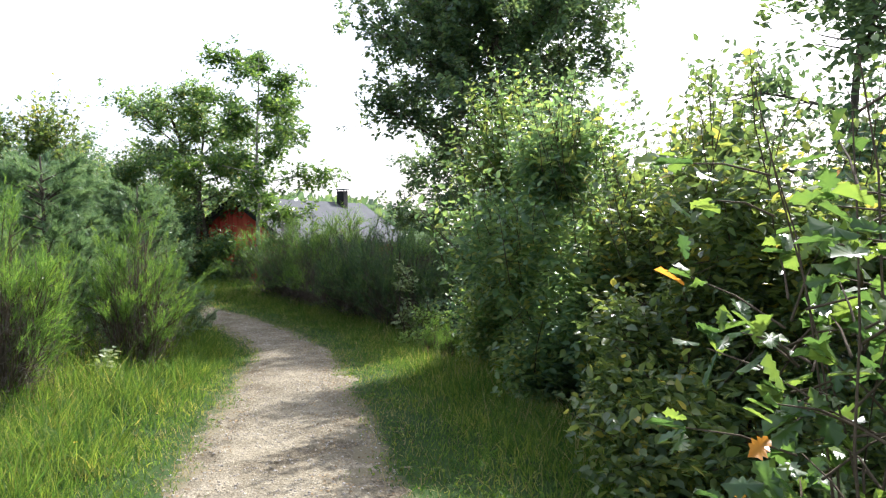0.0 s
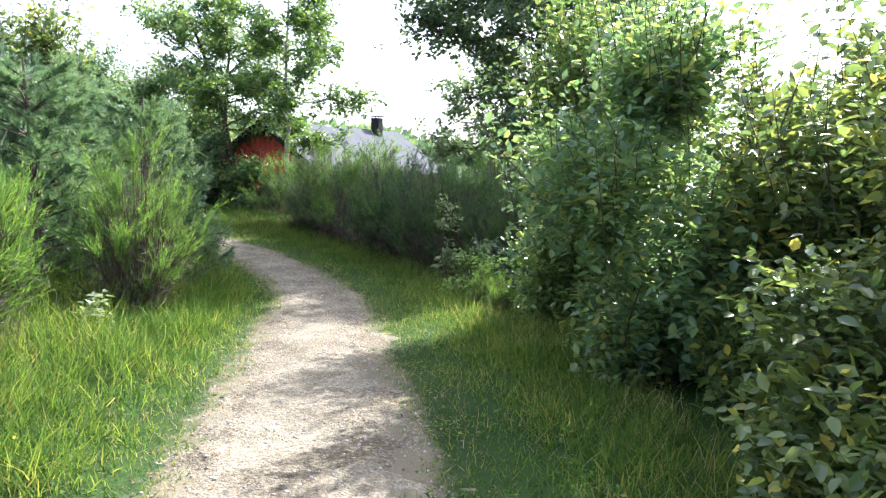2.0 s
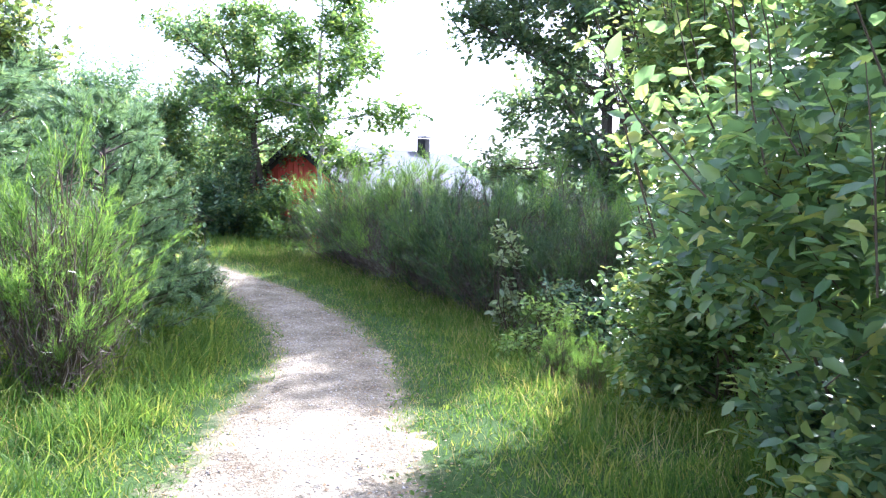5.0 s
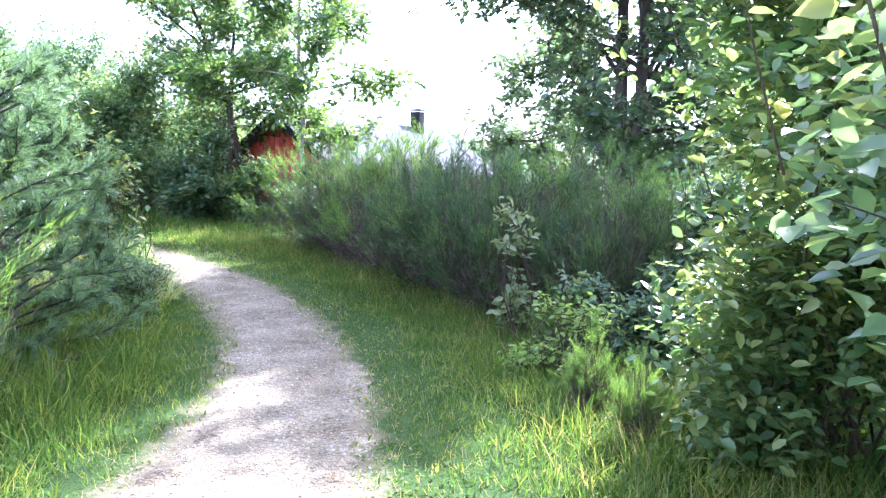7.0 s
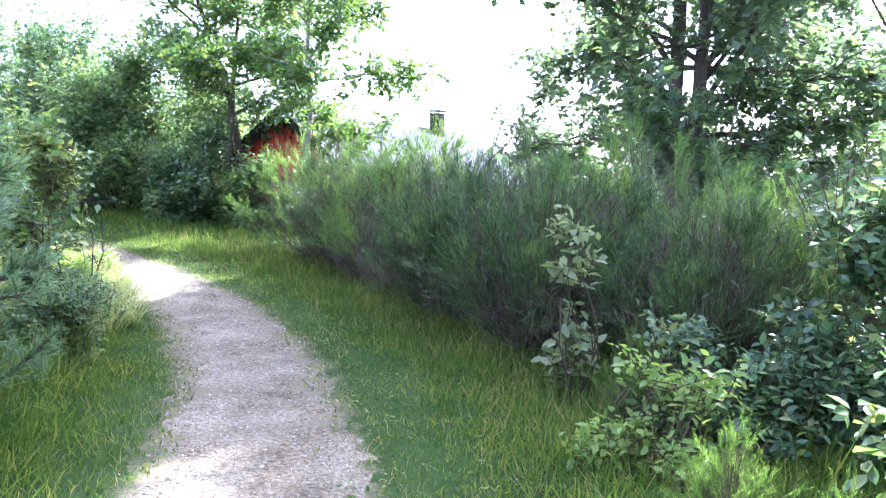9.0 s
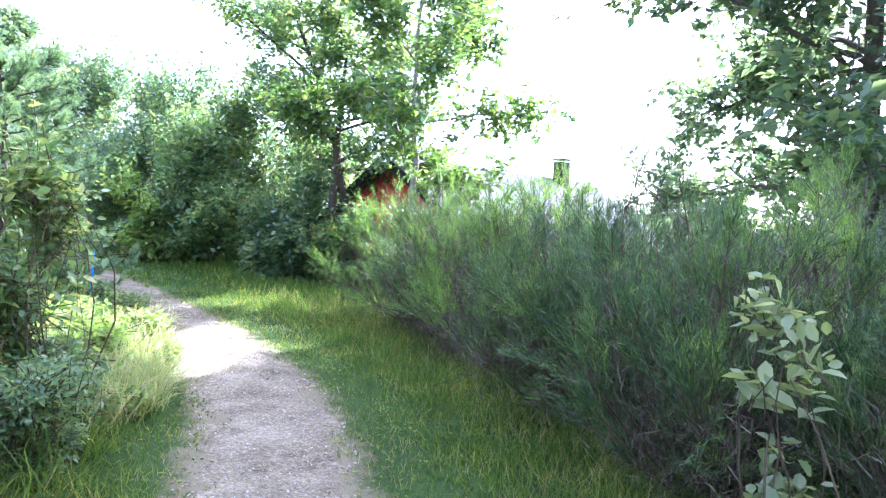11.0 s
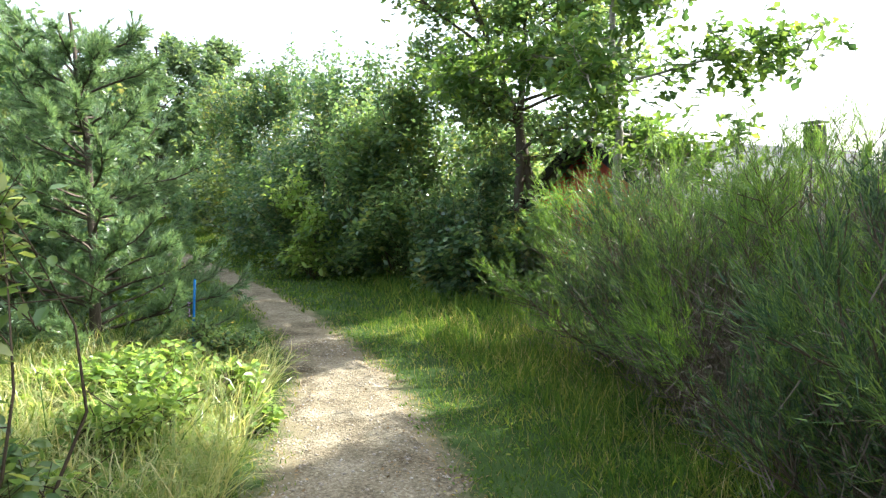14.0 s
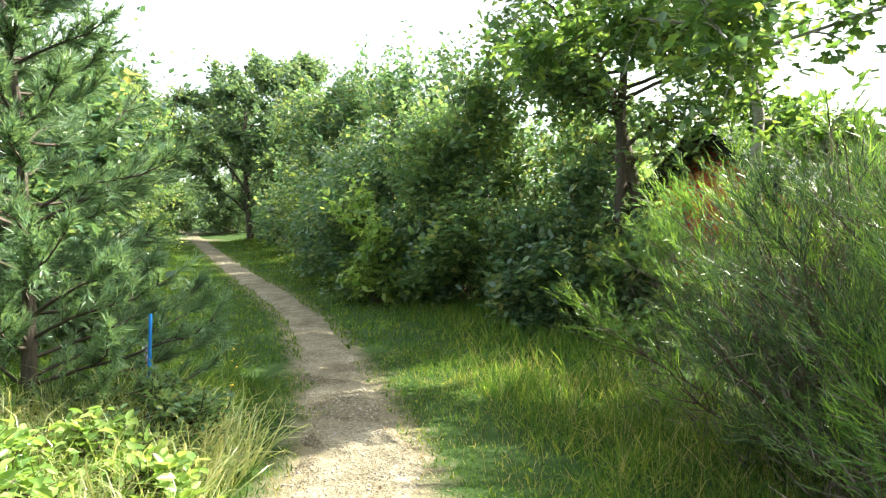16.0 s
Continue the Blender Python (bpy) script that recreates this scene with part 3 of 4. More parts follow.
def pine(label, x, y, h, r, seed=1, group="young pines", twig_count=2000, needles=54):
    """A young bushy pine: stem, whorled branches turned up at the ends, needles in bottle brushes."""
    rng = np.random.default_rng(seed)
    root = thing("pine_tree", label, "pine", x, y, group)
    trunk = bend((0, 0, -0.1), (rng.normal(0, 0.1), rng.normal(0, 0.1), h * 0.95), rng, 0.02, 12)
    part("trunk", mesh_from("trunk", *tubes([(trunk, np.linspace(0.055, 0.012, 12) * h / 3)], 8), M_BARK, True), root)
    wood, tips, outs = [], [], []
    whorls = 11
    per = twig_count // (whorls * 7)
    for k in range(whorls):
        f = 0.06 + 0.9 * k / whorls
        for b in range(7):
            ang = b * 2 * math.pi / 7 + k * 0.7 + rng.normal(0, 0.25)
            p = np.array([np.interp((f + rng.normal(0, 0.02)) * 11, np.arange(12), trunk[:, c]) for c in range(3)])
            ln = r * (1 - 0.72 * f ** 1.4) * rng.uniform(0.7, 1.15)
            q = p + np.array([math.cos(ang) * ln, math.sin(ang) * ln, ln * 0.2 + 0.15])
            limb = bend(p, q, rng, 0.06, 6, sag=0.05)
            limb[-1, 2] += 0.08
            wood.append((limb, np.linspace(0.016, 0.005, 6)))
            for _ in range(per):
                g = rng.uniform(0.1, 1.0) ** 0.65
                o = np.array([np.interp(g * 5, np.arange(6), limb[:, c]) for c in range(3)])
                v = unit(np.array([math.cos(ang), math.sin(ang), 0.7]) + rng.normal(0, 0.55, 3))
                l = rng.uniform(0.1, 0.24)
                wood.append((np.stack([o, o + v * l * 0.5, o + v * l]), (0.005, 0.004, 0.003)))
                tips.append((o, v, l))
    part("branchwork", mesh_from("branchwork", *tubes(wood, 3), M_BARK, True), root)
    O = np.repeat(np.array([t[0] for t in tips]), needles, 0)
    U = np.repeat(np.array([t[1] for t in tips]), needles, 0)
    L = np.repeat(np.array([t[2] for t in tips]), needles)
    n = len(O)
    s = rng.uniform(0.1, 1.0, n)
    D = unit(U * 0.95 + unit(rng.normal(0, 1, (n, 3))) * 0.7)
    V, F = scatter(NEEDLE, O + U * (L * s)[:, None], D, rng.normal(0, 1, (n, 3)), np.stack([rng.uniform(0.006, 0.01, n), rng.uniform(0.06, 0.1, n), np.ones(n)], -1))
    part("foliage", mesh_from("foliage", V, F, M_NEEDLE), root)
    return root


# right of the walk
bush("scrub_bush", "yellowing oak scrub and bramble bush beside the path", "bush", 1.85, 4.5, 1.05, 1.5, 2.45, M_SCRUB, 0.085, 4800, 7, LEAF4, seed=11, group="roadside bushes", ragged=0.35)
bush("scrub_bush", "yellow-green oak scrub between the taller bushes", "bush", 2.1, 6.6, 1.05, 1.0, 2.75, M_SCRUB, 0.095, 2300, 7, LEAF4, seed=19, group="roadside bushes")
bush("cherry_bush", "tall dark green bird cherry bush with glossy leaves", "bush", 1.4, 8.0, 1.35, 1.35, 3.0, M_CHERRY, 0.1, 5000, 7, LEAF4, seed=12, group="roadside bushes")
bush("cherry_bush", "bird cherry bush with some yellow-green leaves beside the verge", "bush", 1.2, 10.1, 1.3, 1.2, 3.6, M_LIGHT, 0.092, 4300, 7, LEAF4, seed=13, group="roadside bushes")
bush("scrub_bush", "dense shaded scrub bush behind the front bushes", "bush", 3.7, 5.6, 1.3, 1.8, 2.7, M_HEDGE, 0.11, 2600, 8, LEAF2, seed=14, group="roadside bushes")
bush("scrub_bush", "dense shaded scrub bush behind the front bushes", "bush", 3.0, 13.4, 1.5, 1.6, 2.5, M_HEDGE, 0.11, 2600, 8, LEAF2, seed=15, group="roadside bushes")
# added bush, mostly out of view, placed and raised to shade the young oak
bush("scrub_bush", "dense scrub bush added beside the path to shade the young oak", "bush", 2.5, 1.6, 0.9, 1.7, 2.9, M_HEDGE, 0.1, 2200, 8, LEAF2, seed=16, group="roadside bushes")

# young oak close to the walker: every leaf by itself
rng = np.random.default_rng(17)
oak = thing("oak_sapling", "young oak with large lobed green leaves, some turned orange", "sapling", 1.27, 2.15)
wood, spots = [], []
for k in range(9):
    top = np.array([rng.normal(0, 0.28), rng.normal(0, 0.35), rng.uniform(1.2, 2.4)])
    stem = bend((rng.normal(0, 0.06), rng.normal(0, 0.06), -0.03), top, rng, 0.05, 8)
    wood.append((stem, np.linspace(0.007, 0.0025, 8)))
    for b in range(10):
        o = stem[0] + (stem[-1] - stem[0]) * (rng.uniform(0.1, 0.65) if b % 3 else rng.uniform(0.5, 1.0))
        v = unit(np.array([rng.normal(0, 1), rng.normal(0, 1), 0.35]))
        e = o + v * rng.uniform(0.15, 0.4)
        wood.append((np.stack([o, (o + e) / 2 + [0, 0, 0.02], e]), (0.005, 0.004, 0.002)))
        spots += [(e + rng.normal(0, 0.03, 3), unit(v + rng.normal(0, 0.6, 3) - [0, 0, 0.15])) for _ in range(5)]
tagged(part("stemwork", mesh_from("stemwork", *tubes(wood, 5), M_TWIG, True), oak), kind="stuff")
big = [mesh_from("leaf", LEAF_OAK[0] * [1, 1, c], LEAF_OAK[1], mat) for c, mat in ((1.0, M_SAPLING), (-1.6, M_SAPLING), (2.2, M_SAPLING), (1.5, M_AUTUMN))]
for k, (p, v) in enumerate(spots):
    ob = part("leaf", big[3 if k % 41 == 7 else k % 3], oak)
    nz = unit(rng.normal(0, 0.5, 3) + [0, 0, 1.0])
    X = unit(np.cross(v, nz))
    Z = np.cross(X, v)
    size = rng.uniform(0.08, 0.145)
    ob.matrix_local = Matrix.LocRotScale(Vector(p), Matrix(np.stack([X, v, Z], 1).tolist()), (size, size, size))

bush("scrub_bush", "shaded scrub bush between the cherry and the broom", "bush", 1.3, 12.6, 0.9, 0.9, 1.7, M_HEDGE, 0.09, 1900, 7, LEAF2, seed=18, group="roadside bushes")

# small saplings and sprigs at the verge
bush("whitebeam_sapling", "small sapling with pale grey-green leaves at the verge", "sapling", -0.68, 13.1, 0.27, 0.27, 1.5, M_PALE, 0.105, 46, 6, LEAF4, seed=21, ragged=0.5, stems=14, reach=0.15)
bush("low_bush", "low bush with pale young leaves at the verge", "bush", -0.25, 11.7, 0.5, 0.45, 0.75, M_RASP, 0.07, 190, 7, LEAF4, seed=22, reach=0.22)
bush("low_bush", "low dark leafy bush under the taller bushes", "bush", 0.15, 12.4, 0.7, 0.7, 1.0, M_HEDGE, 0.07, 700, 7, LEAF4, seed=23, reach=0.24)

# broom thicket
b1 = broom("tall green broom bush with brown lower stems", -4.25, 19.5, 1.7, 2.0, 1250, seed=31, mat=M_LIME, old=19000, first=0.58)
b2 = broom("dense dark green broom bush with upright shoots, colour deepened for shade", -1.7, 15.9, 1.25, 2.0, 2000, seed=32, stout=0.0052, old=9000)
again(b2, -3.7, 18.4, 70, 0.97)
again(b1, -2.6, 17.3, 140, 0.88)
again(b2, -0.85, 14.6, 200, 0.95)
again(b1, -3.1, 19.9, 250, 1.05)
again(b2, -1.2, 17.8, 300, 1.05)
again(b1, 0.3, 15.6, 20, 1.0)
again(b2, 0.45, 13.7, 130, 0.85)
again(b1, 1.7, 14.6, 280, 0.95)
# broom on the other side
b3 = broom("bright green broom bush in sun beside the path", -4.15, 6.6, 0.65, 1.85, 800, seed=33, mat=M_LIME, old=4000)
again(b3, -4.0, 9.2, 100, 1.0)
again(b3, -5.0, 5.0, 200, 0.95)
again(b3, -5.0, 3.4, 300, 0.75)

# small sprigs of broom under the cherry
again(b3, -0.15, 10.8, 60, 0.3)
again(b3, 0.1, 10.2, 190, 0.28)
again(b3, -0.3, 12.3, 250, 0.36)

# pines
p1 = pine("young blue-green pine with bushy upturned branches", -5.3, 9.6, 2.9, 1.15, seed=41)
p2 = pine("young pine with long needles beside the path", -8.5, 16.0, 3.4, 1.25, seed=42)
again(p1, -4.75, 11.3, 80, 0.92)
again(p2, -7.0, 8.0, 160, 0.85)
again(p1, -6.9, 12.2, 220, 1.1)
again(p2, -5.5, 7.7, 40, 0.8)

# corner of the path
bush("low_bush", "low dark evergreen bush at the corner of the path", "bush", -4.75, 13.0, 0.45, 0.45, 0.75, M_CHERRY, 0.045, 700, 8, LEAF4, seed=51, reach=0.18)
bush("alder_sapling", "leafy alder sapling with bright green leaves", "sapling", -5.2, 13.6, 0.5, 0.5, 2.0, M_LIGHT, 0.09, 420, 8, LEAF4, seed=52, ragged=0.45)
bush("low_bush", "low dark bush at the foot of the pine", "bush", -7.3, 16.3, 0.45, 0.4, 0.6, M_CHERRY, 0.05, 600, 8, LEAF4, seed=53, reach=0.18)
for k, (x, y, s) in enumerate([(-6.75, 15.25, 0.6), (-6.0, 14.7, 0.5), (-7.4, 14.6, 0.7), (-5.4, 14.2, 0.35), (-7.0, 15.9, 0.5), (-6.3, 15.75, 0.4), (-6.45, 15.2, 0.55), (-7.1, 15.35, 0.6), (-6.05, 15.1, 0.4)]):
    bush("raspberry_plant", "pale green raspberry plants among tall grass", "plant", x, y, s, s * 0.85, 0.5, M_RASP, 0.08, 300, 6, LEAF4, seed=54 + k, group="raspberry plants", reach=0.2)

# a pale-leaved plant, lilac and yellow flowers
bush("pale_plant", "small plant with pale grey-green leaves in the bank", "plant", -3.75, 7.9, 0.16, 0.16, 0.62, M_PALE, 0.1, 16, 5, LEAF4, seed=57, stems=3, reach=0.14)


def flower(name, label, x, y, tall, petal_mat, petals, size, spike, seed):
    rng = np.random.default_rng(seed)
    root = thing(name, label, "flower", x, y, "wild flowers")
    line = bend((0, 0, -0.02), (rng.normal(0, 0.04), rng.normal(0, 0.04), tall), rng, 0.04, 5)
    part("stalk", mesh_from("stalk", *tubes([(line, np.linspace(0.004, 0.002, 5))], 4), M_GRASS, True), root)
    at = line[-1] - np.array([0, 0, 1.0]) * rng.uniform(0, spike, (petals, 1))
    v = rng.normal(0, 1, (petals, 3)) * [1, 1, 0.3] + [0, 0, 0.4]
    part("bloom", mesh_from("bloom", *scatter(LEAF2, at, v, np.tile([0, 0, 1.0], (petals, 1)) + rng.normal(0, 0.2, (petals, 3)), np.full(petals, size)), petal_mat), root)


for k, (x, y, t) in enumerate([(-7.75, 16.3, 0.85), (-7.82, 16.42, 0.78), (-7.7, 16.5, 0.72)]):
    flower("lilac_flower", "thin stalk with a lilac flower spike", x, y, t, M_LILAC, 26, 0.022, 0.14, 300 + k)
for k, (x, y, t) in enumerate([(-8.6, 17.6, 0.3), (-8.9, 17.8, 0.28), (-9.3, 18.0, 0.32), (-8.2, 17.3, 0.26), (-2.9, 4.3, 0.22), (-9.0, 17.4, 0.3), (-2.7, 5.1, 0.2)]):
    flower("yellow_flower", "small yellow flower in the grass", x, y, t, M_YELLOW, 10, 0.02, 0.01, 320 + k)

# trees
tree("oak_tree", "large dark green oak tree with a broad crown", 1.5, 20.7, 10.8, 4.2, 0.12, M_OAK, 0.17, 20, 26, 0.16, seed=61, stems=3, tmpl=LEAF2, twig_leaves=11, rise=0.4, reach=0.34, spread=1.15)
tree("young_tree", "slender young tree with a pale grey trunk", -5.6, 21.9, 7.4, 2.3, 0.3, M_SAPLING, 0.17, 15, 15, 0.075, seed=62, bark=M_PALEBARK, tmpl=LEAF_OAK6, twig_leaves=9, rise=0.35, reach=0.35)
tree("broadleaf_tree", "dark leafy tree with a leaning forked trunk", -7.9, 23.5, 6.3, 2.3, 0.4, M_CHERRY, 0.14, 13, 15, 0.12, seed=63, tmpl=LEAF2, twig_leaves=11, lean=(-0.3, -0.3), stems=2)
tree("broadleaf_tree", "leafy tree behind the roadside bushes", 4.3, 7.2, 4.8, 1.5, 0.2, M_OAK, 0.12, 12, 12, 0.08, seed=64, tmpl=LEAF2, twig_leaves=9)

# hedge of mixed shrubs up the slope
hedge = [(-8.35, 22.5, 1.15, 2.5, M_HEDGE), (-6.75, 22.3, 1.05, 1.55, M_CHERRY), (-10.5, 23.4, 1.7, 3.5, M_CHERRY), (-12.6, 23.8, 2.0, 4.3, M_HEDGE), (-14.9, 24.9, 1.9, 3.9, M_HEDGE),
         (-17.2, 26.3, 1.8, 4.4, M_HEDGE), (-20.0, 27.9, 2.0, 4.6, M_SCRUB), (-23.3, 29.8, 2.2, 4.8, M_HEDGE), (-27.0, 32.0, 2.4, 5.0, M_HEDGE), (-31.0, 34.5, 2.5, 5.0, M_HEDGE), (-40.0, 37.0, 2.6, 4.8, M_OAK), (-41.5, 31.5, 2.6, 5.0, M_OAK), (-55.0, 41.0, 3.4, 5.5, M_OAK)]
for k, (x, y, r, h, mat) in enumerate(hedge):
    bush("hedge_shrub", "tall mixed hedge shrub with dark and yellow-green leaves", "bush", x, y, r, r * 0.95, h * 1.1, mat, 0.13 if k < 6 else 0.18, 2700 if k < 6 else 1400, 8, LEAF2, seed=70 + k, group="hedge shrubs", reach=0.42, ragged=0.5, wand=0.03)
bush("hazel_bush", "bright yellow-green hazel bush standing out of the hedge", "bush", -12.1, 22.6, 0.95, 0.8, 2.1, M_RASP, 0.15, 420, 7, LEAF4, seed=68, ragged=0.5, reach=0.36, wand=0.05)
back_row = [(-10.5, 27.6, 2.2, 3.6), (-13.6, 28.4, 2.2, 3.8), (-17.0, 30.2, 2.3, 4.0)]
for k, (x, y, r, h) in enumerate(back_row):
    bush("hedge_shrub", "tall shaded shrub behind the hedge", "bush", x, y, r, r, h, M_HEDGE, 0.16, 1300, 8, LEAF2, seed=110 + k, group="hedge shrubs", reach=0.45)
for k, (x, y, r, h) in enumerate([(-0.9, 24.8, 1.6, 1.9), (1.9, 25.5, 1.9, 2.2), (4.6, 22.5, 1.9, 2.4), (4.8, 17.5, 1.8, 2.4)]):
    bush("low_shrub", "low dark shrub beyond the broom", "bush", x, y, r, r, h, M_OAK, 0.14, 1000, 8, LEAF2, seed=130 + k, group="low shrubs", reach=0.4)
left_side = [(-9.6, 14.2, 1.5, 3.6, M_HEDGE), (-11.5, 17.0, 1.5, 4.2, M_HEDGE), (-15.2, 18.2, 1.6, 4.0, M_HEDGE), (-20.5, 20.3, 1.9, 5.2, M_LIGHT), (-26.5, 24.2, 2.2, 6.6, M_LIGHT), (-8.8, 11.0, 1.5, 3.4, M_SCRUB), (-7.7, 12.9, 1.3, 4.0, M_SCRUB)]
for k, (x, y, r, h, mat) in enumerate(left_side):
    bush("hedge_shrub", "tall loose shrub on the far side of the path", "bush", x, y, r, r, h, mat, 0.125, 2400, 7, LEAF2, seed=90 + k, group="hedge shrubs", reach=0.45)
far = tree("oak_tree", "distant dark oak tree over the end of the path", -33.0, 33.4, 8.8, 3.7, 0.08, M_OAK, 0.27, 20, 20, 0.18, seed=65, tmpl=LEAF2, twig_leaves=8)
for x, y, s, r in [(-28.4, 32.8, 0.93, 20), (-37.5, 29.6, 0.95, 60), (-43.0, 38.2, 0.95, 120), (-45.5, 34.0, 0.9, 200), (-33.0, 24.5, 0.8, 300)]:
    again(far, x, y, r, s)

# ---- house ----
def box(bm, x0, x1, y0, y1, z0, z1):
    v = [bm.verts.new(c) for c in ((x0, y0, z0), (x1, y0, z0), (x1, y1, z0), (x0, y1, z0), (x0, y0, z1), (x1, y0, z1), (x1, y1, z1), (x0, y1, z1))]
    for f in ((3, 2, 1, 0), (4, 5, 6, 7), (0, 1, 5, 4), (1, 2, 6, 5), (2, 3, 7, 6), (3, 0, 4, 7)):
        bm.faces.new([v[q] for q in f])


def bm_mesh(name, bm, mat, bevel=0.0):
    if bevel:
        bmesh.ops.bevel(bm, geom=bm.edges[:], offset=bevel, segments=1, affect="EDGES")
    me = bpy.data.meshes.new(name)
    bm.to_mesh(me)
    bm.free()
    me.materials.append(mat)
    return me


def prism(outline, y0, y1):
    bm = bmesh.new()
    a = [bm.verts.new((x, y0, z)) for x, z in outline]
    b = [bm.verts.new((x, y1, z)) for x, z in outline]
    n = len(outline)
    bm.faces.new(a)
    bm.faces.new(b[::-1])
    for q in range(n):
        bm.faces.new((a[(q + 1) % n], a[q], b[q], b[(q + 1) % n]))
    return bm


def cottage(root, half, front, back, eave, ridge, over, wall_mat):
    gable = [(-half, 0), (half, 0), (half, eave), (0, ridge), (-half, eave)]
    part("gable_wall", bm_mesh("gable_wall", prism(gable, front, front + 0.14), wall_mat), root, "red painted board gable")
    part("back_wall", bm_mesh("back_wall", prism(gable, back - 0.14, back), wall_mat), root)
    slope = (ridge - eave) / half
    for s in (-1, 1):
        bm = bmesh.new()
        box(bm, min(s * half, s * (half - 0.14)), max(s * half, s * (half - 0.14)), front + 0.14, back - 0.14, 0, eave)
        part("side_wall", bm_mesh("side_wall", bm, wall_mat), root)
        ex, ez = half + over, eave - over * slope
        part("roof_slope", bm_mesh("roof_slope", prism([(0, ridge + 0.12), (s * ex, ez + 0.12), (s * ex, ez + 0.02), (0, ridge + 0.02)][::s], front - over, back + over), M_ROOF), root, "grey roofing sheet")
        part("barge_board", bm_mesh("barge_board", prism([(0, ridge + 0.15), (s * (ex + 0.03), ez + 0.15), (s * (ex + 0.03), ez - 0.05), (0, ridge - 0.05)][::s], front - over - 0.05, front - over - 0.003), M_DARK), root, "dark painted barge board")


house = thing("house", "low red board house with a pale grey roof and dark chimney", "house", -6.9, 24.0, turn=radians(-23))
house.location.z = -1.2
cottage(house, 2.15, 0.0, 8.2, 2.1, 3.55, 0.28, M_RED)
bm = bmesh.new()
box(bm, 0.06, 0.4, 6.2, 6.54, 3.3, 4.12)
chimney = part("chimney", bm_mesh("chimney", bm, M_DARK, 0.012), house, "dark square chimney")
bm = bmesh.new()
box(bm, 0.02, 0.44, 6.16, 6.58, 4.17, 4.21)
part("cap", bm_mesh("cap", bm, M_ROOF, 0.008), chimney, "pale metal cap")
for px, py in ((0.08, 6.22), (0.36, 6.22), (0.08, 6.5), (0.36, 6.5)):
    bm = bmesh.new()
    box(bm, px, px + 0.02, py, py + 0.02, 4.12, 4.17)
    part("cap_leg", bm_mesh("cap_leg", bm, M_DARK), chimney)
for k in range(23):  # upright cover strips over the joints of the gable boards
    x0 = -2.12 + k * 0.188
    tall = 3.55 - abs(x0 + 0.02) * (3.55 - 2.1) / 2.15 - 0.06
    bm = bmesh.new()
    box(bm, x0, x0 + 0.04, -0.022, -0.001, 0.0, tall)
    part("cover_strip", bm_mesh("cover_strip", bm, M_RED), house)

# ---- blue marker ----
post = thing("marker_post", "thin bright blue plastic marker post among grass", "post", -7.6, 16.42)
part("rod", mesh_from("rod", *tubes([(np.array([(0, 0, -0.05), (0.01, 0, 0.3), (0.02, 0.01, 0.6), (0.045, 0.015, 0.95)]), np.array([0.012, 0.012, 0.012, 0.011]))], 8), M_BLUE, True), post)

# ---- grass, gravel, litter ----
def strew(count, box4, rng):
    x = rng.uniform(box4[0], box4[1], count)
    y = rng.uniform(box4[2], box4[3], count)
    d, w = off_path(x, y)
    return x, y, d, w


def grass(name, label, x, y, height, width, mat, rng, lean=0.45, tmpl=BLADE):
    n = len(x)
    P = np.stack([x, y, ground_z(x, y) - 0.01], -1)
    D = np.stack([rng.normal(0, lean, n), rng.normal(0, lean, n), np.ones(n)], -1)
    N = np.stack([rng.normal(0, 1, n), rng.normal(0, 1, n), rng.normal(0, 0.2, n)], -1)
    V, F = scatter(tmpl, P, D, N, np.stack([width, height, height], -1))
    return tagged(new(name, mesh_from(name, V, F, mat)), label, "grass", kind="stuff")


rng = np.random.default_rng(5)
x, y, d, w = strew(290000, (-9.0, 1.2, -1, 20), rng)
ad = np.abs(d)
edge = w * (0.92 + 0.95 * lumps(x, y, 1.7, 20.0) + 0.35 * lumps(x, y, 5.0, 21.0)).clip(0.4, 1.7)
keep = (ad > edge) & (ad < w + 2.9) & (rng.uniform(0, 1, len(x)) < (0.42 + 0.9 * (ad - w)) * (1.0 + 1.2 * lumps(x, y, 1.2, 30.0)).clip(0.3, 1.4))
x, y, d, w, ad = x[keep], y[keep], d[keep], w[keep], ad[keep]
clump = np.maximum(0.15, 1 + 1.3 * lumps(x, y, 2.1, 9.0) + 0.7 * lumps(x, y, 6.0, 5.0))
tallness = 0.045 + 0.17 * clump * np.where(d < 0, 1.25 * smooth01((ad - w - 0.05) / 1.0), 0.7 * smooth01((ad - w - 0.35) / 1.0))
grass("verge_grass", "lush green grass along the path", x, y, tallness * rng.uniform(0.5, 1.4, len(x)), rng.uniform(0.005, 0.011, len(x)), M_GRASS, rng)
x, y, d, w = strew(26000, (-9.5, 1.5, 0, 19), rng)
keep = ((d < -w - 0.6) & (d > -w - 3.2)) | ((d > w + 1.0) & (d < w + 2.2))
x, y, tall_d = x[keep], y[keep], d[keep]
grass("tall_grass", "long arching grass with dry stalks on the bank", x, y, rng.uniform(0.2, 0.62, len(x)) * np.where(tall_d > 0, 0.4, 0.6 + 0.4 * smooth01((y - 9) / 2)), rng.uniform(0.006, 0.01, len(x)), M_GRASS, rng, 0.35, ARCH)
x, y, d, w = strew(17000, (-8.4, -5.0, 13.2, 16.9), rng)
keep = (d < -w - 0.25)
x, y = x[keep], y[keep]
grass("meadow_grass", "tall pale green meadow grass with seed heads", x, y, rng.uniform(0.2, 0.55, len(x)), rng.uniform(0.005, 0.009, len(x)), M_HAY, rng, 0.4, ARCH)
x, y, d, w = strew(34000, (-9.0, 1.2, -1, 20), rng)
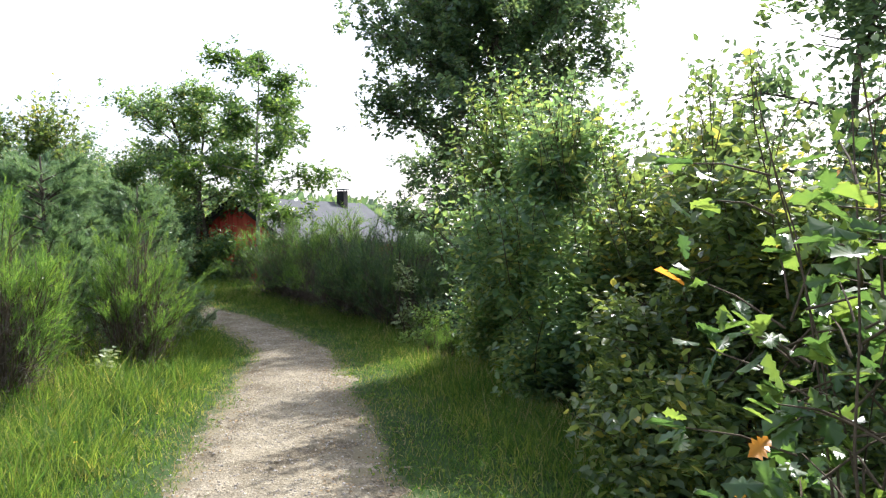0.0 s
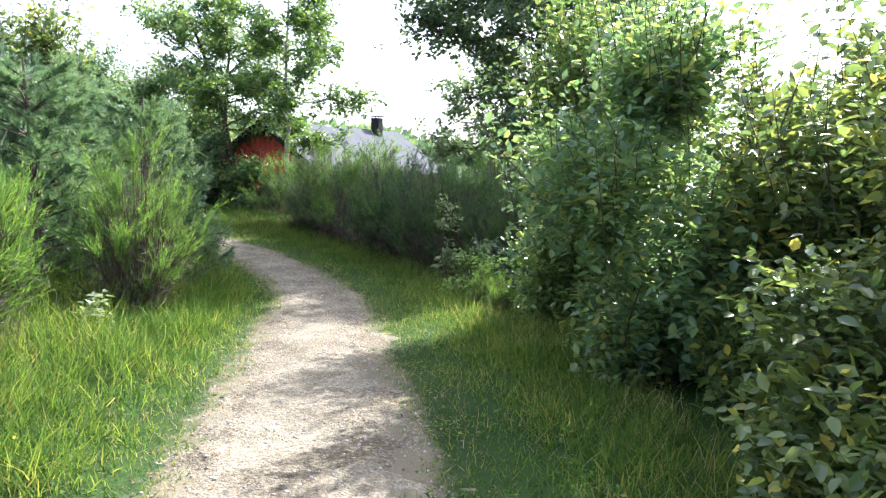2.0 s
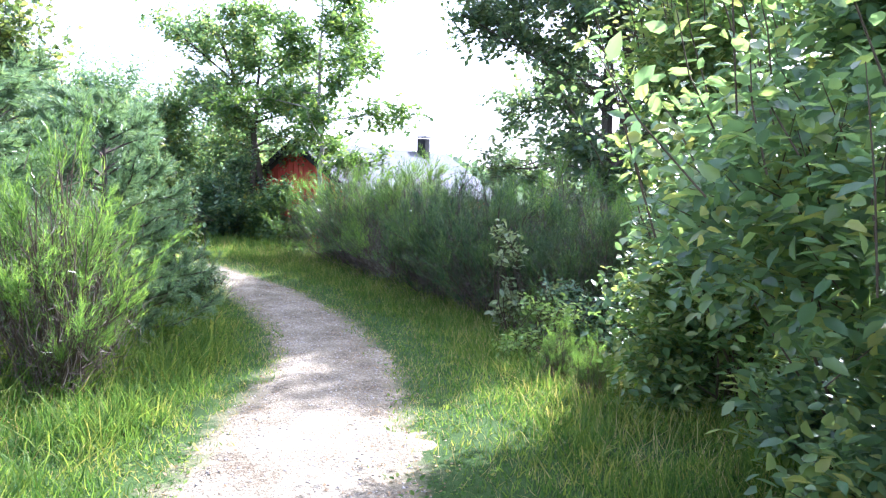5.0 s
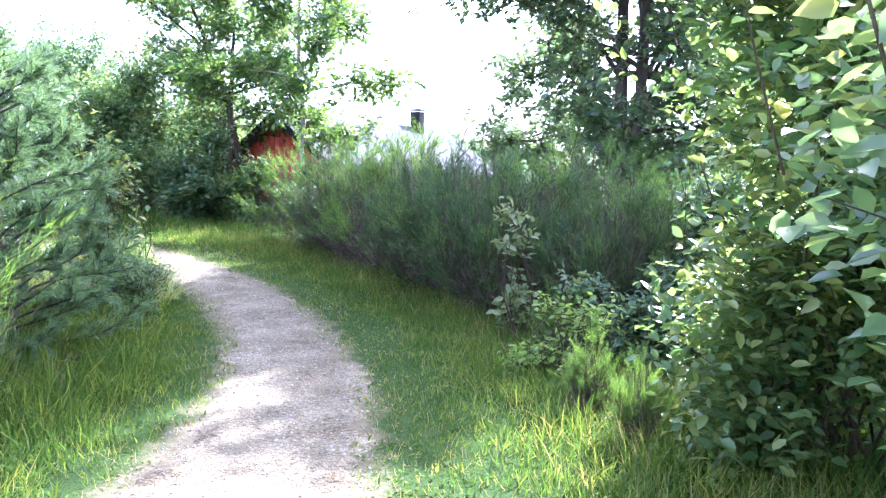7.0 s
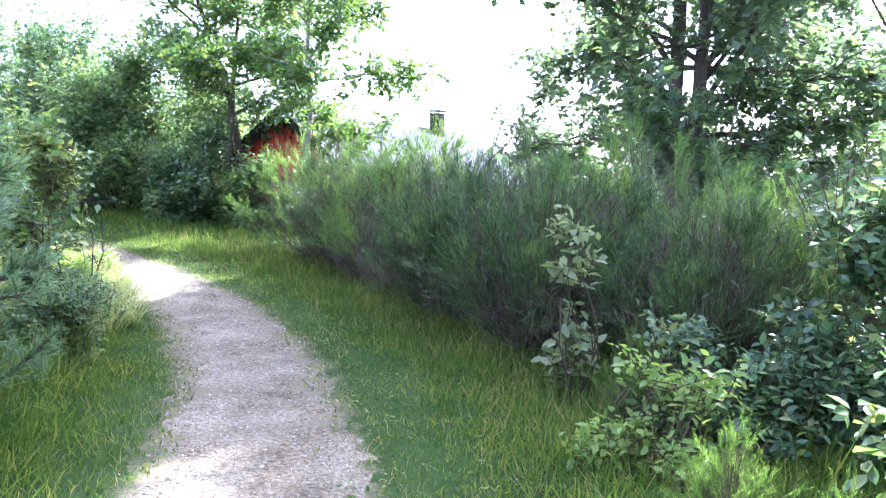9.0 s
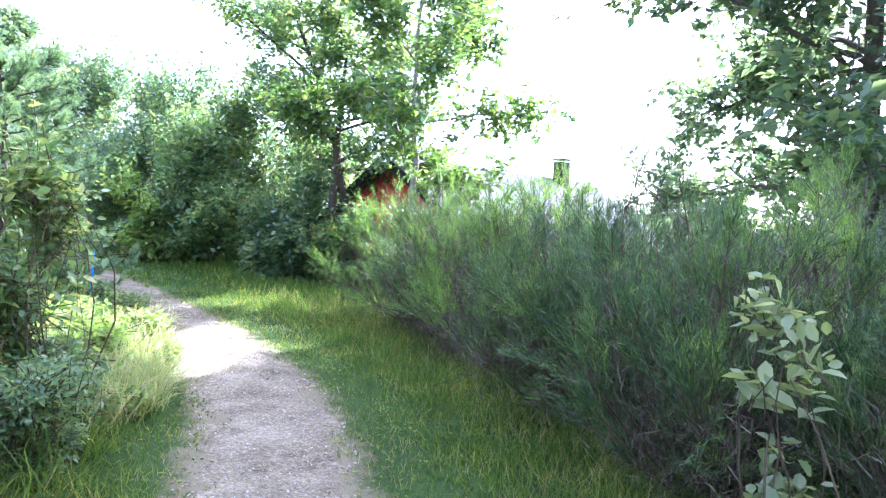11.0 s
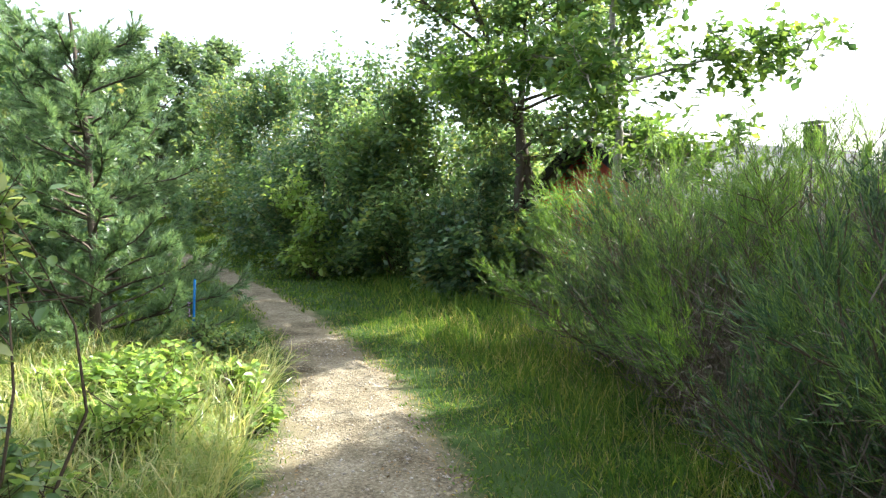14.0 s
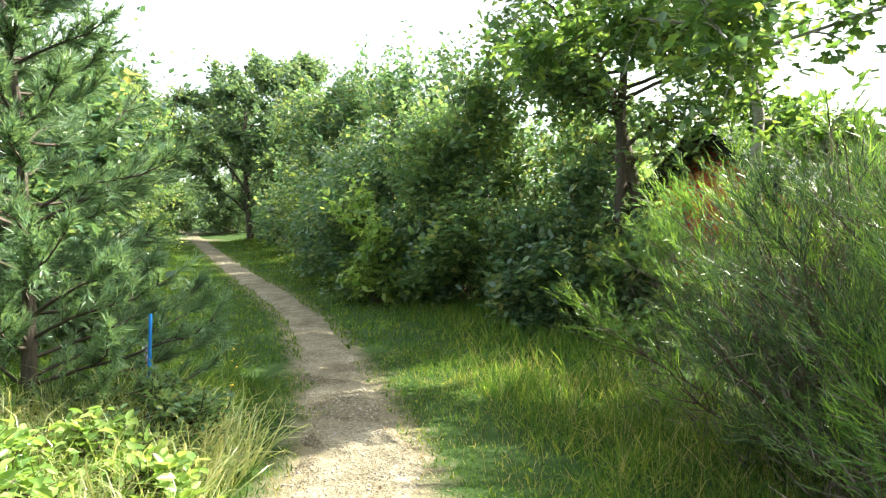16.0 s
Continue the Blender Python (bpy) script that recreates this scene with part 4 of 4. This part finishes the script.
keep = (np.abs(d) > w * 0.95) & (np.abs(d) < w + 2.4)
x, y, d, w = x[keep], y[keep], d[keep], w[keep]
grass("dry_grass", "dry straw-coloured grass among the green", x, y, rng.uniform(0.04, 0.12, len(x)) + 0.3 * smooth01((np.abs(d) - w - 0.5) / 1.0) * rng.uniform(0, 1, len(x)), rng.uniform(0.003, 0.005, len(x)), M_DRY, rng)
x, y, d, w = strew(150000, (-34, -6, 16, 34), rng)
keep = (np.abs(d) > w * 0.9) & (np.abs(d) < w + 2.6) & ((x < -9.5) | (y > 20))
x, y, d, w = x[keep], y[keep], d[keep], w[keep]
grass("slope_grass", "mown green grass on both sides of the path uphill", x, y, (0.07 + 0.18 * smooth01((np.abs(d) - w - 0.8) / 1.2)) * rng.uniform(0.6, 1.3, len(x)), rng.uniform(0.012, 0.02, len(x)), M_GRASS, rng)


def on_path(x, y):
    d, w = off_path(x, y)
    q = d / w
    return ground_z(x, y) + np.maximum(0, path_rise(np.abs(q), x, y))


x, y, d, w = strew(60000, (-8, 0.5, 0, 19), rng)
keep = np.abs(d) < w * 1.15
x, y = x[keep][:13000], y[keep][:13000]
n = len(x)
V, F = scatter(PEBBLE, np.stack([x, y, on_path(x, y) + 0.001], -1), np.stack([rng.normal(0, 1, n), rng.normal(0, 1, n), np.zeros(n)], -1), np.tile([0, 0, 1.0], (n, 1)), 0.008 + 0.024 * rng.uniform(0, 1, n) ** 3)
tagged(new("gravel", mesh_from("gravel", V, F, M_STONE)), "small pale pebbles strewn over the path", "gravel", kind="stuff")
x, y, d, w = strew(40000, (-8, 1.5, 0, 19), rng)
keep = ((d > w * 0.25) & (d < w * 1.5)) | ((d < -w * 0.6) & (d > -w * 1.3))
x, y = x[keep][:6500], y[keep][:6500]
n = len(x)
V, F = scatter(LEAF2, np.stack([x, y, on_path(x, y) + 0.008], -1), np.stack([rng.normal(0, 1, n), rng.normal(0, 1, n), rng.normal(0, 0.2, n)], -1), np.tile([0, 0, 1.0], (n, 1)) + rng.normal(0, 0.3, (n, 3)), rng.uniform(0.012, 0.032, n))
tagged(new("leaf_litter", mesh_from("leaf_litter", V, F, M_LITTER)), "brown fallen leaves along the edge of the path", "leaf litter", kind="stuff")

x, y, d, w = strew(70000, (-9.0, 1.2, -1, 20), rng)
keep = (np.abs(d) > w * 0.85) & (np.abs(d) < w + 1.6) & (lumps(x, y, 1.7, 12.0) > 0.05)
x, y = x[keep][:9000], y[keep][:9000]
n = len(x)
V, F = scatter(LEAF4, np.stack([x, y, ground_z(x, y) + rng.uniform(0.01, 0.06, n)], -1), np.stack([rng.normal(0, 1, n), rng.normal(0, 1, n), rng.uniform(0, 0.8, n)], -1), np.tile([0, 0, 1.0], (n, 1)) + rng.normal(0, 0.3, (n, 3)), rng.uniform(0.015, 0.045, n))
tagged(new("ground_weeds", mesh_from("ground_weeds", V, F, M_GRASS)), "low clover and plantain leaves along the path", "weeds", kind="stuff")

x, y, d, w = strew(110000, (-18, 9, -6, 33), rng)
keep = np.abs(d) > w + 2.3
x, y = x[keep], y[keep]
n = len(x)
V, F = scatter(NEEDLE, np.stack([x, y, ground_z(x, y) - 0.01], -1), np.stack([rng.normal(0, 0.4, n), rng.normal(0, 0.4, n), np.ones(n)], -1), rng.normal(0, 1, (n, 3)), np.stack([rng.uniform(0.012, 0.03, n), rng.uniform(0.12, 0.42, n), np.ones(n)], -1))
tagged(new("rough_grass", mesh_from("rough_grass", V, F, M_GRASS)), "rough uncut grass between the bushes", "grass", kind="stuff")

# far woods that close the horizon
n = 26000
ang = rng.uniform(0, 2 * np.pi, n)
rad = rng.uniform(58, 80, n)
top = 4.5 + 2.5 * lumps(np.cos(ang) * 9, np.sin(ang) * 9, 1.0, 3.0)
x, y = -8 + np.cos(ang) * rad, 15 + np.sin(ang) * rad
low = (np.cos(ang - math.atan2(20, 4)) > 0.6)
P = np.stack([x, y, ground_z(x, y) + rng.uniform(0, 1, n) ** 0.8 * np.where(low, 0.7, top)], -1)
V, F = scatter(LEAF2, P, rng.normal(0, 1, (n, 3)), rng.normal(0, 1, (n, 3)), rng.uniform(0.8, 1.7, n))
tagged(new("far_woods", mesh_from("far_woods", V, F, M_OAK)), "distant dark green woods along the horizon", "woods", kind="stuff")
